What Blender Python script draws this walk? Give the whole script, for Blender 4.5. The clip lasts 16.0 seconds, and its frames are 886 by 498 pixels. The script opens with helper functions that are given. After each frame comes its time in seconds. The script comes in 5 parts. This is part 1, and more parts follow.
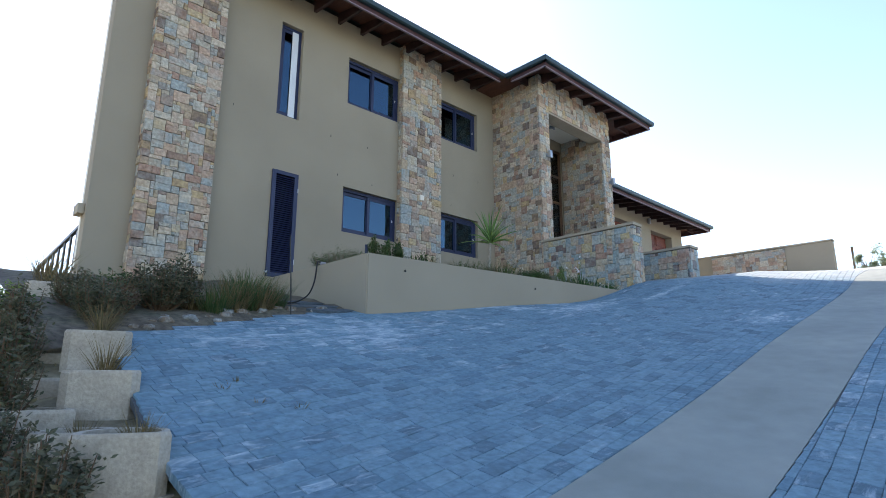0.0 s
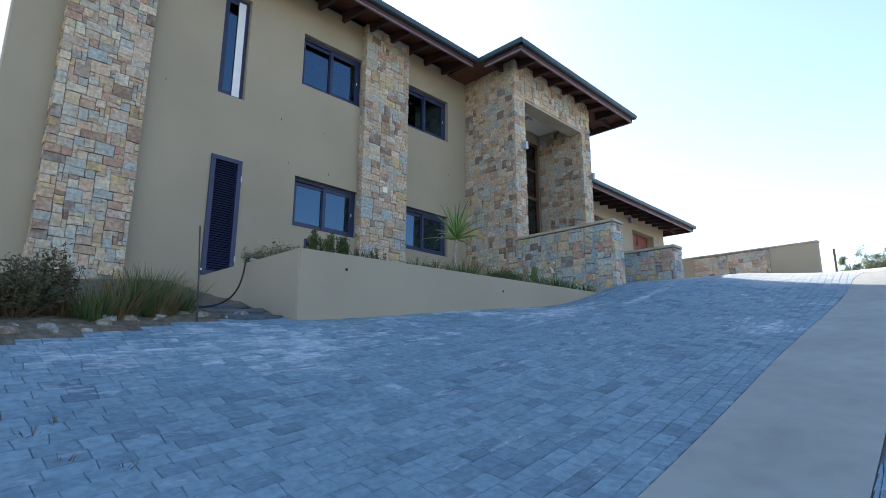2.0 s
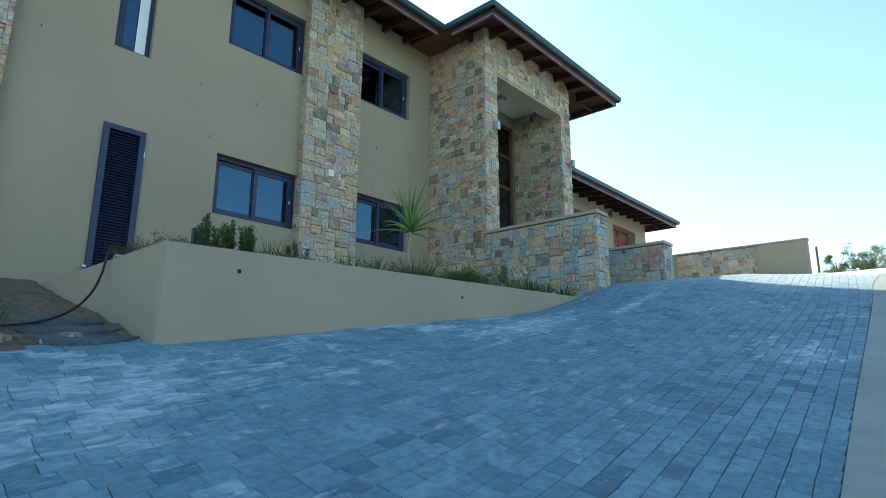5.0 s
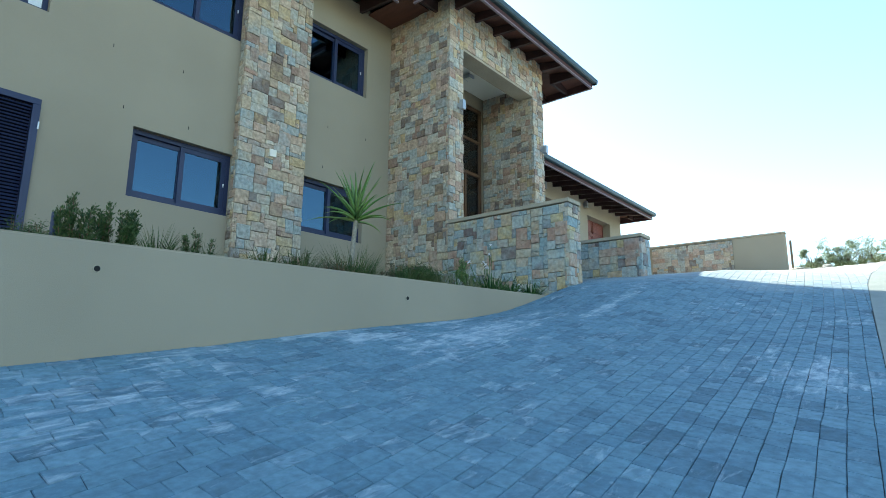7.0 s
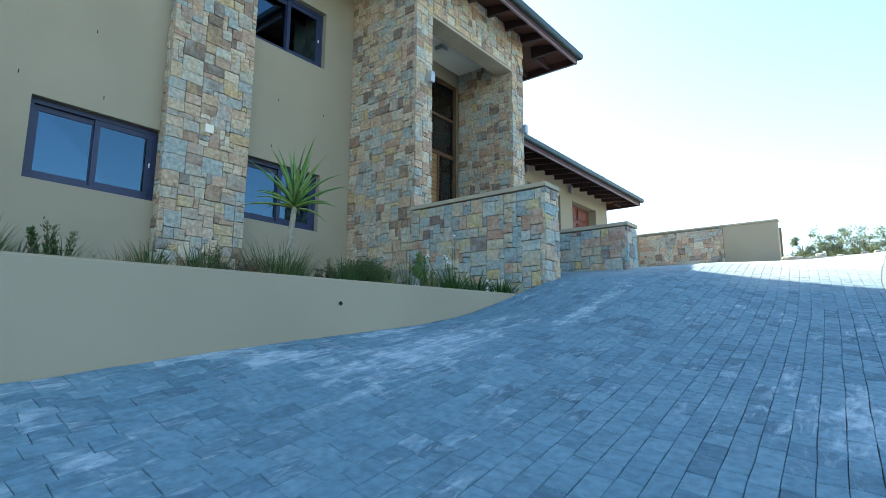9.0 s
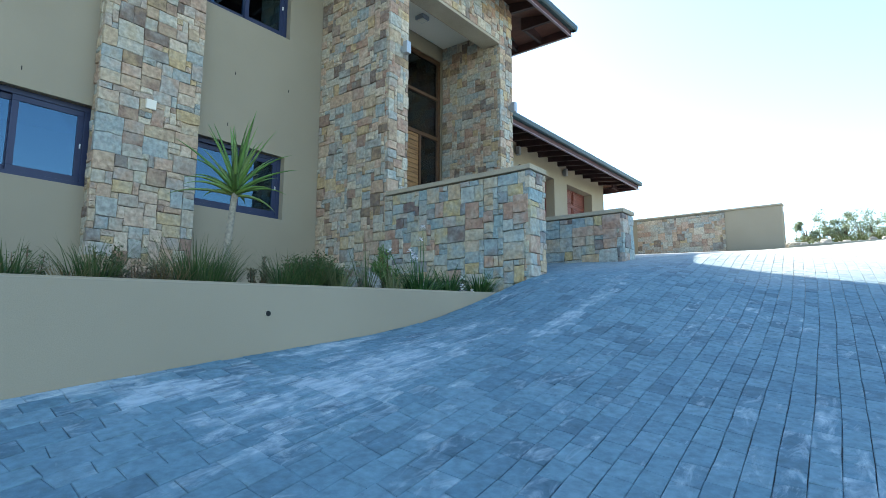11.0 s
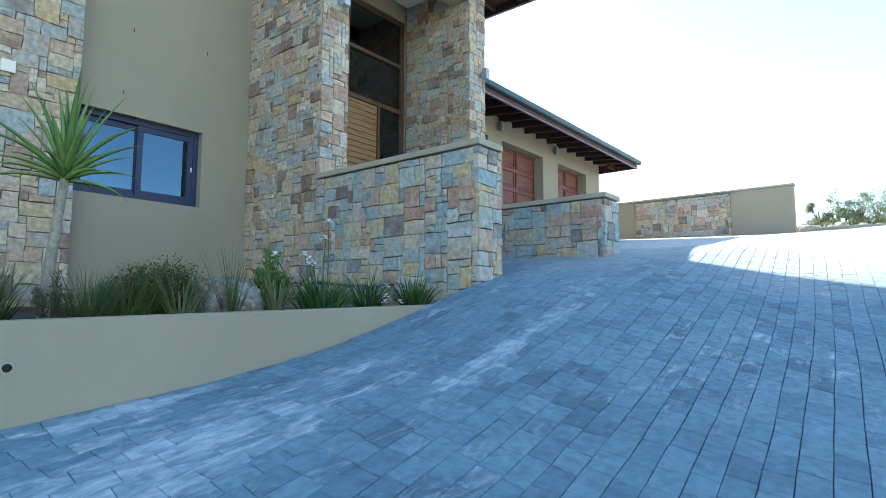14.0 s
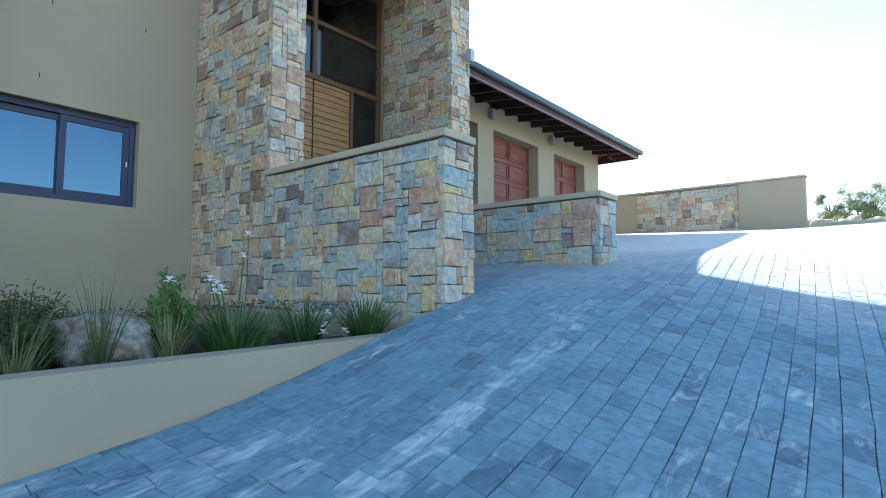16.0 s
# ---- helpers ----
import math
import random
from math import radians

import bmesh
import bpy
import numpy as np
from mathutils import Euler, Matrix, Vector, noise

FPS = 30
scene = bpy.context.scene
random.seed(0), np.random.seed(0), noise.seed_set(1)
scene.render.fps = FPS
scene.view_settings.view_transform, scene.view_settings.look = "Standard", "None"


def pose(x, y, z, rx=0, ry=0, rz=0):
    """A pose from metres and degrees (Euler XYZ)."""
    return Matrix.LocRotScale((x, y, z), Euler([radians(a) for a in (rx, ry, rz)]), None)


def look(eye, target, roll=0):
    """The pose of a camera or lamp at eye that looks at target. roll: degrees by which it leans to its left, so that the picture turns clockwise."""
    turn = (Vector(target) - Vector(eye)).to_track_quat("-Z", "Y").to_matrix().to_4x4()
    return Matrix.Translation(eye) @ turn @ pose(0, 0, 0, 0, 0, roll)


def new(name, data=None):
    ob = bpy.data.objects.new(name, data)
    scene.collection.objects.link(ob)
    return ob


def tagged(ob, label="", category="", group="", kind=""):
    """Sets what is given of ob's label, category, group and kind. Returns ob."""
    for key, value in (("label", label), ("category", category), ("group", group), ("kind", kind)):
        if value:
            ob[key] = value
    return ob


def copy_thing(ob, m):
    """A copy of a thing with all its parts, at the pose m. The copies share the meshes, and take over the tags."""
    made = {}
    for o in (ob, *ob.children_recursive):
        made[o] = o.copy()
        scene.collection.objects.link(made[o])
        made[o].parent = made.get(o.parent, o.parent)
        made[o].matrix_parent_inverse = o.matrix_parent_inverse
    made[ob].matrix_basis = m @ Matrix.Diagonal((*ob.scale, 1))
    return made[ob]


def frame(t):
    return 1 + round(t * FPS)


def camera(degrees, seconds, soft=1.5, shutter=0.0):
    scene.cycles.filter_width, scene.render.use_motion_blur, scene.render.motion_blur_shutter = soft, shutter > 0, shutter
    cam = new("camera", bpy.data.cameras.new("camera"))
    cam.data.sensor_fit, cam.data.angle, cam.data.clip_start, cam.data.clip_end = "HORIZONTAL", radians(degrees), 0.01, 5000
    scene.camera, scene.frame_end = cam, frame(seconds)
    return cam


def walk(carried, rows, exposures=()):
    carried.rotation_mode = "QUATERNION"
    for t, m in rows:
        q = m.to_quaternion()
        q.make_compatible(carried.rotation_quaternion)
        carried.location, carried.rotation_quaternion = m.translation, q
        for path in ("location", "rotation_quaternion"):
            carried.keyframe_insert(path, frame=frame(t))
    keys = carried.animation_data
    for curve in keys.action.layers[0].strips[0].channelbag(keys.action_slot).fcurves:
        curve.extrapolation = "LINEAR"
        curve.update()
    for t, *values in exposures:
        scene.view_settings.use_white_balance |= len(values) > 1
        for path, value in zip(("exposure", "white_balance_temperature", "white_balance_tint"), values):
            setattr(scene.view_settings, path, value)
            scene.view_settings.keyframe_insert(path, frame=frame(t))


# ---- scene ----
cam = camera(75.7, 16.0, soft=0.9)
# The plan below is drawn in units of U metres.
METRES, EYE, TURN = 10.0, 1.413, -43.6
U = METRES / 9.2
ROWS = [
    (0.0, 0.0, 0.0, 0.0, -0.03, 12.67, -0.12),
    (0.5, 0.0145, 0.0292, 0.0053, -0.45, 12.63, -0.17),
    (1.0, 0.0258, 0.0555, 0.0104, -0.67, 12.66, -0.17),
    (1.5, 0.035, 0.0907, 0.0194, -1.09, 12.59, -0.21),
    (2.0, 0.0457, 0.1243, 0.0233, -1.79, 12.6, -0.25),
    (2.5, 0.0539, 0.1594, 0.0325, -2.13, 12.58, -0.28),
    (3.0, 0.0597, 0.1961, 0.0441, -2.63, 12.52, -0.29),
    (3.5, 0.0712, 0.2311, 0.051, -3.39, 12.38, -0.45),
    (4.0, 0.0814, 0.2615, 0.0572, -3.58, 12.26, -0.37),
    (6.5, 0.1287, 0.3975, 0.0883, -5.85, 11.29, -0.42),
    (7.0, 0.1445, 0.4281, 0.0961, -6.49, 10.98, -0.41),
    (7.5, 0.1561, 0.4561, 0.1008, -6.69, 10.56, -0.4),
    (8.0, 0.1711, 0.4841, 0.1113, -7.16, 9.85, -0.38),
    (8.5, 0.188, 0.5124, 0.1201, -7.52, 9.64, -0.41),
    (11.0, 0.2512, 0.6296, 0.1558, -7.75, 7.76, -0.27),
    (11.5, 0.2707, 0.6466, 0.1605, -7.7, 7.08, -0.21),
    (12.0, 0.2896, 0.6656, 0.1662, -7.59, 6.79, -0.14),
    (12.5, 0.3057, 0.6929, 0.1715, -7.45, 6.53, -0.12),
    (13.0, 0.3219, 0.7181, 0.1796, -7.38, 6.16, -0.11),
    (13.5, 0.3403, 0.7448, 0.1893, -7.3, 5.94, -0.11),
    (14.0, 0.3553, 0.7733, 0.1961, -7.2, 5.74, -0.13),
    (14.5, 0.3676, 0.7947, 0.2032, -7.17, 5.28, -0.11),
    (15.0, 0.3835, 0.8199, 0.2132, -7.17, 4.94, -0.13),
    (15.5, 0.3958, 0.844, 0.2165, -7.08, 4.85, -0.13),
    (16.0, 0.4055, 0.8703, 0.2294, -7.06, 4.57, -0.13),
]
EXPOSURES = [(0.0, 1.34, 6850, 15), (3.0, 1.3, 6800, 14), (3.4, 1.0, 6700, -2), (4.2, 1.08, 6600, -4), (6.5, 1.52, 6550, -3), (8.5, 1.6, 6550, -1), (11.0, 1.68, 6550, 2), (16.0, 1.83, 6600, 4)]
walk(cam, [(t, pose(0, 0, EYE, 0, 0, TURN) @ pose(METRES * x, METRES * y, METRES * z, 90 + pitch, roll, yaw)) for t, x, y, z, yaw, pitch, roll in ROWS], EXPOSURES)

# ---- light: a clear sky and a sun that stands behind the house ----
SUN_ELEVATION, SUN_BEARING = 39.0, 26.0  # degrees; bearing from +y towards +x
world = bpy.data.worlds.new("World")
scene.world = world
world.use_nodes = True
wn = world.node_tree
sky = wn.nodes.new("ShaderNodeTexSky")
sky.sky_type = "NISHITA"
sky.sun_disc = False
sky.sun_elevation, sky.sun_rotation = radians(SUN_ELEVATION), radians(SUN_BEARING)
sky.air_density, sky.dust_density, sky.ozone_density = 1.0, 0.35, 2.5
wn.nodes["Background"].inputs["Strength"].default_value = 0.15
wn.links.new(sky.outputs[0], wn.nodes["Background"].inputs["Color"])
sun_data = bpy.data.lights.new("sun", "SUN")
sun_data.energy, sun_data.angle, sun_data.color = 5.0, radians(0.5), (1.0, 0.95, 0.87)
sun = new("sun", sun_data)
_b, _e = radians(SUN_BEARING), radians(SUN_ELEVATION)
SUN_DIR = Vector((math.sin(_b) * math.cos(_e), math.cos(_b) * math.cos(_e), math.sin(_e)))
sun.matrix_world = look(SUN_DIR * 60, (0, 0, 0))


# ---- materials ----
def mat(name, colors, rough=0.8, grain=40.0, patch=1.2, amount=0.25, bump=0.2, metal=0.0, by_object=False, spec=0.4, by_island=False, bump_scale=None, streak=None, blend=0.22):
    """A surface whose colour runs over `colors` by patches (patch per metre), with grain and relief.
    by_object: each piece takes its own colour from the ramp; by_island: each loose part of a mesh does."""
    m = bpy.data.materials.new(name)
    m.use_nodes = True
    t = m.node_tree
    n, l = t.nodes, t.links
    b = n["Principled BSDF"]
    b.inputs["Roughness"].default_value = rough
    b.inputs["Metallic"].default_value = metal
    b.inputs["Specular IOR Level"].default_value = spec
    geo = n.new("ShaderNodeNewGeometry")
    fine, coarse = n.new("ShaderNodeTexNoise"), n.new("ShaderNodeTexNoise")
    fine.inputs["Scale"].default_value, fine.inputs["Detail"].default_value = grain, 6
    coarse.inputs["Scale"].default_value, coarse.inputs["Detail"].default_value = patch, 5
    where = geo.outputs["Position"]
    if streak:
        mp = n.new("ShaderNodeMapping")
        mp.inputs["Scale"].default_value = streak
        l.new(where, mp.inputs["Vector"])
        where = mp.outputs[0]
    for tex in (fine, coarse):
        l.new(where, tex.inputs["Vector"])
    ramp = n.new("ShaderNodeValToRGB")
    el = ramp.color_ramp.elements
    while len(el) < len(colors):
        el.new(0.5)
    lo, hi = (0.0, 1.0) if (by_object or by_island) else (0.3, 0.7)
    for i, c in enumerate(colors):
        el[i].position = lo + (hi - lo) * i / max(1, len(colors) - 1)
        el[i].color = (*c, 1)
    if by_object or by_island:
        info = n.new("ShaderNodeObjectInfo") if by_object else geo
        add = n.new("ShaderNodeMath")
        add.operation = "MULTIPLY_ADD"
        add.inputs[1].default_value, add.inputs[2].default_value = blend, -blend / 2
        l.new(coarse.outputs["Fac"], add.inputs[0])
        add2 = n.new("ShaderNodeMath")
        l.new(info.outputs["Random" if by_object else "Random Per Island"], add2.inputs[0])
        l.new(add.outputs[0], add2.inputs[1])
        l.new(add2.outputs[0], ramp.inputs["Fac"])
    else:
        l.new(coarse.outputs["Fac"], ramp.inputs["Fac"])
    grey = n.new("ShaderNodeMapRange")
    grey.inputs["From Min"].default_value, grey.inputs["From Max"].default_value = 0.3, 0.7
    grey.inputs["To Min"].default_value, grey.inputs["To Max"].default_value = 1 - amount, 1 + amount
    l.new(fine.outputs["Fac"], grey.inputs["Value"])
    mul = n.new("ShaderNodeVectorMath")
    mul.operation = "SCALE"
    l.new(ramp.outputs["Color"], mul.inputs[0])
    l.new(grey.outputs[0], mul.inputs["Scale"])
    l.new(mul.outputs[0], b.inputs["Base Color"])
    if bump:
        bp = n.new("ShaderNodeBump")
        bp.inputs["Strength"].default_value, bp.inputs["Distance"].default_value = bump, 0.02
        src = fine
        if bump_scale:
            src = n.new("ShaderNodeTexNoise")
            src.inputs["Scale"].default_value, src.inputs["Detail"].default_value = bump_scale, 8
            l.new(geo.outputs["Position"], src.inputs["Vector"])
        l.new(src.outputs["Fac"], bp.inputs["Height"])
        l.new(bp.outputs[0], b.inputs["Normal"])
    return m


M_PLASTER = mat("plaster", [(0.288, 0.25, 0.187), (0.327, 0.285, 0.213)], 0.9, 160, 0.7, 0.05, 0.12)
M_CAP = mat("cap_plaster", [(0.33, 0.29, 0.22), (0.40, 0.355, 0.275)], 0.9, 60, 2.0, 0.1, 0.15)
M_WHITE = mat("white_plaster", [(0.76, 0.72, 0.63), (0.80, 0.76, 0.68)], 0.9, 120, 0.8, 0.03, 0.05)
STONE_TONES = [(0.321, 0.346, 0.323), (0.457, 0.373, 0.269), (0.42, 0.292, 0.206), (0.303, 0.346, 0.341), (0.493, 0.418, 0.314), (0.348, 0.215, 0.156), (0.411, 0.391, 0.323), (0.466, 0.346, 0.192),
               (0.176, 0.129, 0.105), (0.357, 0.373, 0.341), (0.457, 0.319, 0.233), (0.529, 0.463, 0.359), (0.276, 0.319, 0.314), (0.447, 0.355, 0.242), (0.258, 0.169, 0.129), (0.402, 0.391, 0.332)]
# same stone tinted cooler: reflected light on the low walls, put into the tones
COOL_TONES = [(0.288, 0.349, 0.357), (0.433, 0.37, 0.273), (0.236, 0.318, 0.336), (0.381, 0.411, 0.388), (0.412, 0.271, 0.195), (0.298, 0.37, 0.388), (0.464, 0.359, 0.185), (0.339, 0.391, 0.377),
              (0.173, 0.121, 0.107), (0.267, 0.339, 0.357), (0.496, 0.433, 0.336), (0.35, 0.214, 0.159), (0.391, 0.411, 0.377), (0.246, 0.329, 0.357), (0.444, 0.339, 0.221), (0.319, 0.37, 0.367)]
M_STONE = mat("stone", STONE_TONES, 0.85, 17, 5.0, 0.27, 1.0, by_object=True, bump_scale=16, blend=0.12)
M_STONEWORK = mat("stonework", STONE_TONES, 0.85, 17, 5.0, 0.27, 1.0, by_island=True, bump_scale=16, blend=0.12)
M_COOLSTONE = mat("cool_stone", COOL_TONES, 0.85, 17, 5.0, 0.27, 1.0, by_object=True, bump_scale=16, blend=0.12)
M_COOLSTONEWORK = mat("cool_stonework", COOL_TONES, 0.85, 17, 5.0, 0.27, 1.0, by_island=True, bump_scale=16, blend=0.12)
M_MORTAR = mat("mortar", [(0.099, 0.089, 0.069), (0.139, 0.122, 0.096)], 0.95, 60, 3.0, 0.2, 0.4)
PAVER_TONES = [(0.12, 0.214, 0.264), (0.145, 0.246, 0.296), (0.104, 0.192, 0.243), (0.154, 0.254, 0.305), (0.129, 0.225, 0.273), (0.097, 0.176, 0.225), (0.158, 0.257, 0.306), (0.075, 0.138, 0.179), (0.136, 0.231, 0.282)]
# chalky stains on the drive, in plan units: centre, half length along the courses, half width, strength
CHALK = [(10.3, 4.90, 2.2, 0.17, 0.72), (12.0, 5.12, 0.5, 0.22, 0.6), (8.5, 5.35, 1.6, 0.75, 0.95), (7.2, 5.75, 0.45, 0.22, 1.0), (7.6, 5.25, 1.1, 0.35, 0.75), (7.45, 4.86, 0.8, 0.2, 0.65),
         (8.65, 5.55, 0.9, 0.25, 0.6), (8.5, 5.97, 0.9, 0.14, 0.9), (9.6, 5.50, 1.0, 0.4, 0.85), (9.5, 5.18, 0.7, 0.2, 0.7), (11.6, 3.85, 0.9, 0.5, 0.4), (8.5, 2.53, 1.0, 0.5, 0.85),
         (9.2, 2.97, 0.5, 0.16, 0.55), (6.3, 6.02, 1.6, 0.12, 0.5), (3.6, 5.3, 2.4, 1.0, 0.6), (5.2, 4.95, 0.8, 0.4, 0.45), (9.2, 4.38, 0.35, 0.35, 0.3), (10.8, 5.9, 0.5, 0.12, 0.6)]


def paver_material(name, by_object):
    """Grey cement pavers, each with its own tone, with chalky white efflorescence in patches and streaks."""
    m = mat(name, PAVER_TONES, 0.82, 18, 2.2, 0.2, 0.5, by_object=by_object, by_island=not by_object, bump_scale=22)
    n, l = m.node_tree.nodes, m.node_tree.links
    b = n["Principled BSDF"]
    base = b.inputs["Base Color"].links[0].from_socket
    geo = n.new("ShaderNodeNewGeometry")
    big, small = n.new("ShaderNodeTexNoise"), n.new("ShaderNodeTexNoise")
    big.inputs["Scale"].default_value, big.inputs["Detail"].default_value = 0.55, 4
    small.inputs["Scale"].default_value, small.inputs["Detail"].default_value, small.inputs["Distortion"].default_value = 5.0, 8, 1.0
    small.inputs["Roughness"].default_value = 0.68
    l.new(geo.outputs["Position"], big.inputs["Vector"])
    run = n.new("ShaderNodeMapping")
    run.inputs["Rotation"].default_value, run.inputs["Scale"].default_value = (0, 0, 0.5), (0.7, 1.9, 1.0)
    l.new(geo.outputs["Position"], run.inputs["Vector"])
    l.new(run.outputs[0], small.inputs["Vector"])
    a, sep = n.new("ShaderNodeMath"), n.new("ShaderNodeSeparateXYZ")
    l.new(geo.outputs["Position"], sep.inputs[0])
    mask = None
    for cx, cy, rx, ry, strength in CHALK:
        place, blob, gain = n.new("ShaderNodeMapping"), n.new("ShaderNodeTexGradient"), n.new("ShaderNodeMath")
        place.vector_type, blob.gradient_type, gain.operation = "TEXTURE", "SPHERICAL", "MULTIPLY"
        place.inputs["Location"].default_value = (cx * U, cy * U, 0)
        place.inputs["Rotation"].default_value = (0, 0, 0.05)
        place.inputs["Scale"].default_value = (rx * U, ry * U, 1000)
        gain.inputs[1].default_value = strength
        l.new(geo.outputs["Position"], place.inputs["Vector"])
        l.new(place.outputs[0], blob.inputs["Vector"])
        l.new(blob.outputs["Fac"], gain.inputs[0])
        if mask is not None:
            top = n.new("ShaderNodeMath")
            top.operation = "MAXIMUM"
            l.new(mask.outputs[0], top.inputs[0])
            l.new(gain.outputs[0], top.inputs[1])
            gain = top
        mask = gain
    both = n.new("ShaderNodeMath")
    both.operation = "MULTIPLY_ADD"
    both.inputs[1].default_value = 0.42
    l.new(mask.outputs[0], both.inputs[0])
    calm = n.new("ShaderNodeMath")
    calm.operation = "MULTIPLY_ADD"
    calm.inputs[1].default_value, calm.inputs[2].default_value = 0.6, 0.17
    l.new(big.outputs["Fac"], calm.inputs[0])
    l.new(calm.outputs[0], both.inputs[2])
    l.new(both.outputs[0], a.inputs[0])
    l.new(small.outputs["Fac"], a.inputs[1])
    info = n.new("ShaderNodeObjectInfo") if by_object else geo
    k = n.new("ShaderNodeMath")
    k.operation = "MULTIPLY_ADD"
    k.inputs[1].default_value = 0.22
    l.new(info.outputs["Random" if by_object else "Random Per Island"], k.inputs[0])
    l.new(a.outputs[0], k.inputs[2])
    r = n.new("ShaderNodeMapRange")
    r.inputs["From Min"].default_value, r.inputs["From Max"].default_value = 1.20, 1.42
    r.inputs["To Max"].default_value = 0.95
    l.new(k.outputs[0], r.inputs["Value"])
    mix = n.new("ShaderNodeMix")
    mix.data_type = "RGBA"
    scrub, thin, cut = n.new("ShaderNodeTexNoise"), n.new("ShaderNodeMapRange"), n.new("ShaderNodeMath")
    scrub.inputs["Scale"].default_value, scrub.inputs["Detail"].default_value = 11.0, 6
    l.new(run.outputs[0], scrub.inputs["Vector"])
    thin.inputs["From Min"].default_value, thin.inputs["From Max"].default_value, thin.inputs["To Min"].default_value = 0.32, 0.62, 0.3
    l.new(scrub.outputs["Fac"], thin.inputs["Value"])
    cut.operation = "MULTIPLY"
    l.new(r.outputs[0], cut.inputs[0])
    l.new(thin.outputs[0], cut.inputs[1])
    l.new(cut.outputs[0], mix.inputs["Factor"])
    l.new(base, mix.inputs["A"])
    mix.inputs["B"].default_value = (0.43, 0.51, 0.55, 1)
    # level, dusty top of the drive, painted paler still to imitate sun glare
    far, dust_glare, cover = n.new("ShaderNodeMath"), n.new("ShaderNodeMapRange"), n.new("ShaderNodeMix")
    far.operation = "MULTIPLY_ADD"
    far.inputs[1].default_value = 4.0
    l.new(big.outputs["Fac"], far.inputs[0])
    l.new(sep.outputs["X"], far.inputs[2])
    dust_glare.inputs["From Min"].default_value, dust_glare.inputs["From Max"].default_value = 15.6, 20.5
    dust_glare.inputs["To Max"].default_value = 0.9
    l.new(far.outputs[0], dust_glare.inputs["Value"])
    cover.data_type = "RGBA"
    l.new(dust_glare.outputs[0], cover.inputs["Factor"])
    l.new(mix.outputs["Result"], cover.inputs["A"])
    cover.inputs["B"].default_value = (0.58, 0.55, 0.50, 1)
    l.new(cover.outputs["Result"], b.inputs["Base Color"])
    return m


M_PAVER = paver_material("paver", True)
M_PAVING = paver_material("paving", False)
M_CONCRETE = mat("concrete", [(0.225, 0.243, 0.218), (0.262, 0.28, 0.252), (0.30, 0.312, 0.275)], 0.88, 5, 0.9, 0.07, 0.15, bump_scale=70)
M_BLOCK = mat("block_concrete", [(0.33, 0.29, 0.23), (0.45, 0.40, 0.32)], 0.92, 50, 5.0, 0.15, 0.4)
M_GROUND = mat("ground_earth", [(0.16, 0.13, 0.09), (0.24, 0.20, 0.13), (0.20, 0.19, 0.10)], 0.95, 12, 0.6, 0.3, 0.7)
M_BEDDING = mat("jointing_sand", [(0.06, 0.068, 0.075), (0.09, 0.097, 0.10)], 0.95, 60, 2, 0.2, 0.3)
# joint sand of the upper drive, whitened to imitate sun glare
M_GLARESAND = mat("glare_sand", [(0.32, 0.30, 0.27), (0.42, 0.40, 0.36)], 0.95, 60, 2, 0.2, 0.3)
M_BEDSOIL = mat("bed_soil", [(0.085, 0.07, 0.05), (0.14, 0.115, 0.08), (0.10, 0.095, 0.06)], 0.95, 14, 2.5, 0.4, 0.9)
M_SLATE = mat("slate", [(0.05, 0.07, 0.085), (0.09, 0.12, 0.14)], 0.75, 30, 4, 0.3, 0.6)
M_PALEPANEL = mat("pale_panel", [(0.62, 0.66, 0.70), (0.70, 0.73, 0.76)], 0.8, 40, 3, 0.06, 0.1)
M_SOIL = mat("soil", [(0.035, 0.027, 0.02), (0.075, 0.058, 0.042)], 0.95, 35, 5, 0.4, 1.0)
M_FRAME = mat("window_frame", [(0.017, 0.026, 0.07), (0.024, 0.034, 0.085)], 0.45, 200, 2, 0.05, 0.0)
M_FASCIA = mat("fascia", [(0.055, 0.024, 0.026), (0.085, 0.036, 0.038)], 0.6, 40, 3, 0.2, 0.15)
M_STRIP = mat("eave_strip", [(0.20, 0.15, 0.17), (0.26, 0.20, 0.22)], 0.5, 60, 2, 0.1, 0.0)
M_RAFTER = mat("rafter", [(0.036, 0.019, 0.02), (0.058, 0.028, 0.028)], 0.6, 40, 3, 0.2, 0.15)
M_BOARD = mat("soffit_board", [(0.11, 0.045, 0.032), (0.16, 0.065, 0.042)], 0.6, 60, 1.5, 0.2, 0.15, streak=(6, 1, 1))
M_GUTTER = mat("gutter", [(0.022, 0.048, 0.058), (0.034, 0.064, 0.075)], 0.4, 80, 1, 0.08, 0.0)
M_ROOF = mat("roof_sheet", [(0.05, 0.09, 0.085), (0.07, 0.11, 0.10)], 0.45, 50, 0.8, 0.1, 0.0)
M_TEAK = mat("door_timber", [(0.15, 0.075, 0.032), (0.30, 0.165, 0.07), (0.21, 0.11, 0.045)], 0.5, 30, 2.2, 0.3, 0.15, streak=(1.0, 1.0, 9.0))
M_JOINERY = mat("door_frame_timber", [(0.08, 0.042, 0.022), (0.12, 0.06, 0.03)], 0.5, 40, 3, 0.2, 0.1)
M_MERANTI = mat("garage_timber", [(0.12, 0.034, 0.025), (0.22, 0.066, 0.044)], 0.5, 40, 3, 0.25, 0.12, streak=(0.7, 1, 8))
M_BLACK = mat("black_metal", [(0.012, 0.012, 0.013), (0.02, 0.02, 0.02)], 0.4, 60, 2, 0.1, 0.0)
M_HOSE = mat("hose", [(0.012, 0.012, 0.012), (0.02, 0.02, 0.02)], 0.6, 60, 2, 0.1, 0.0)
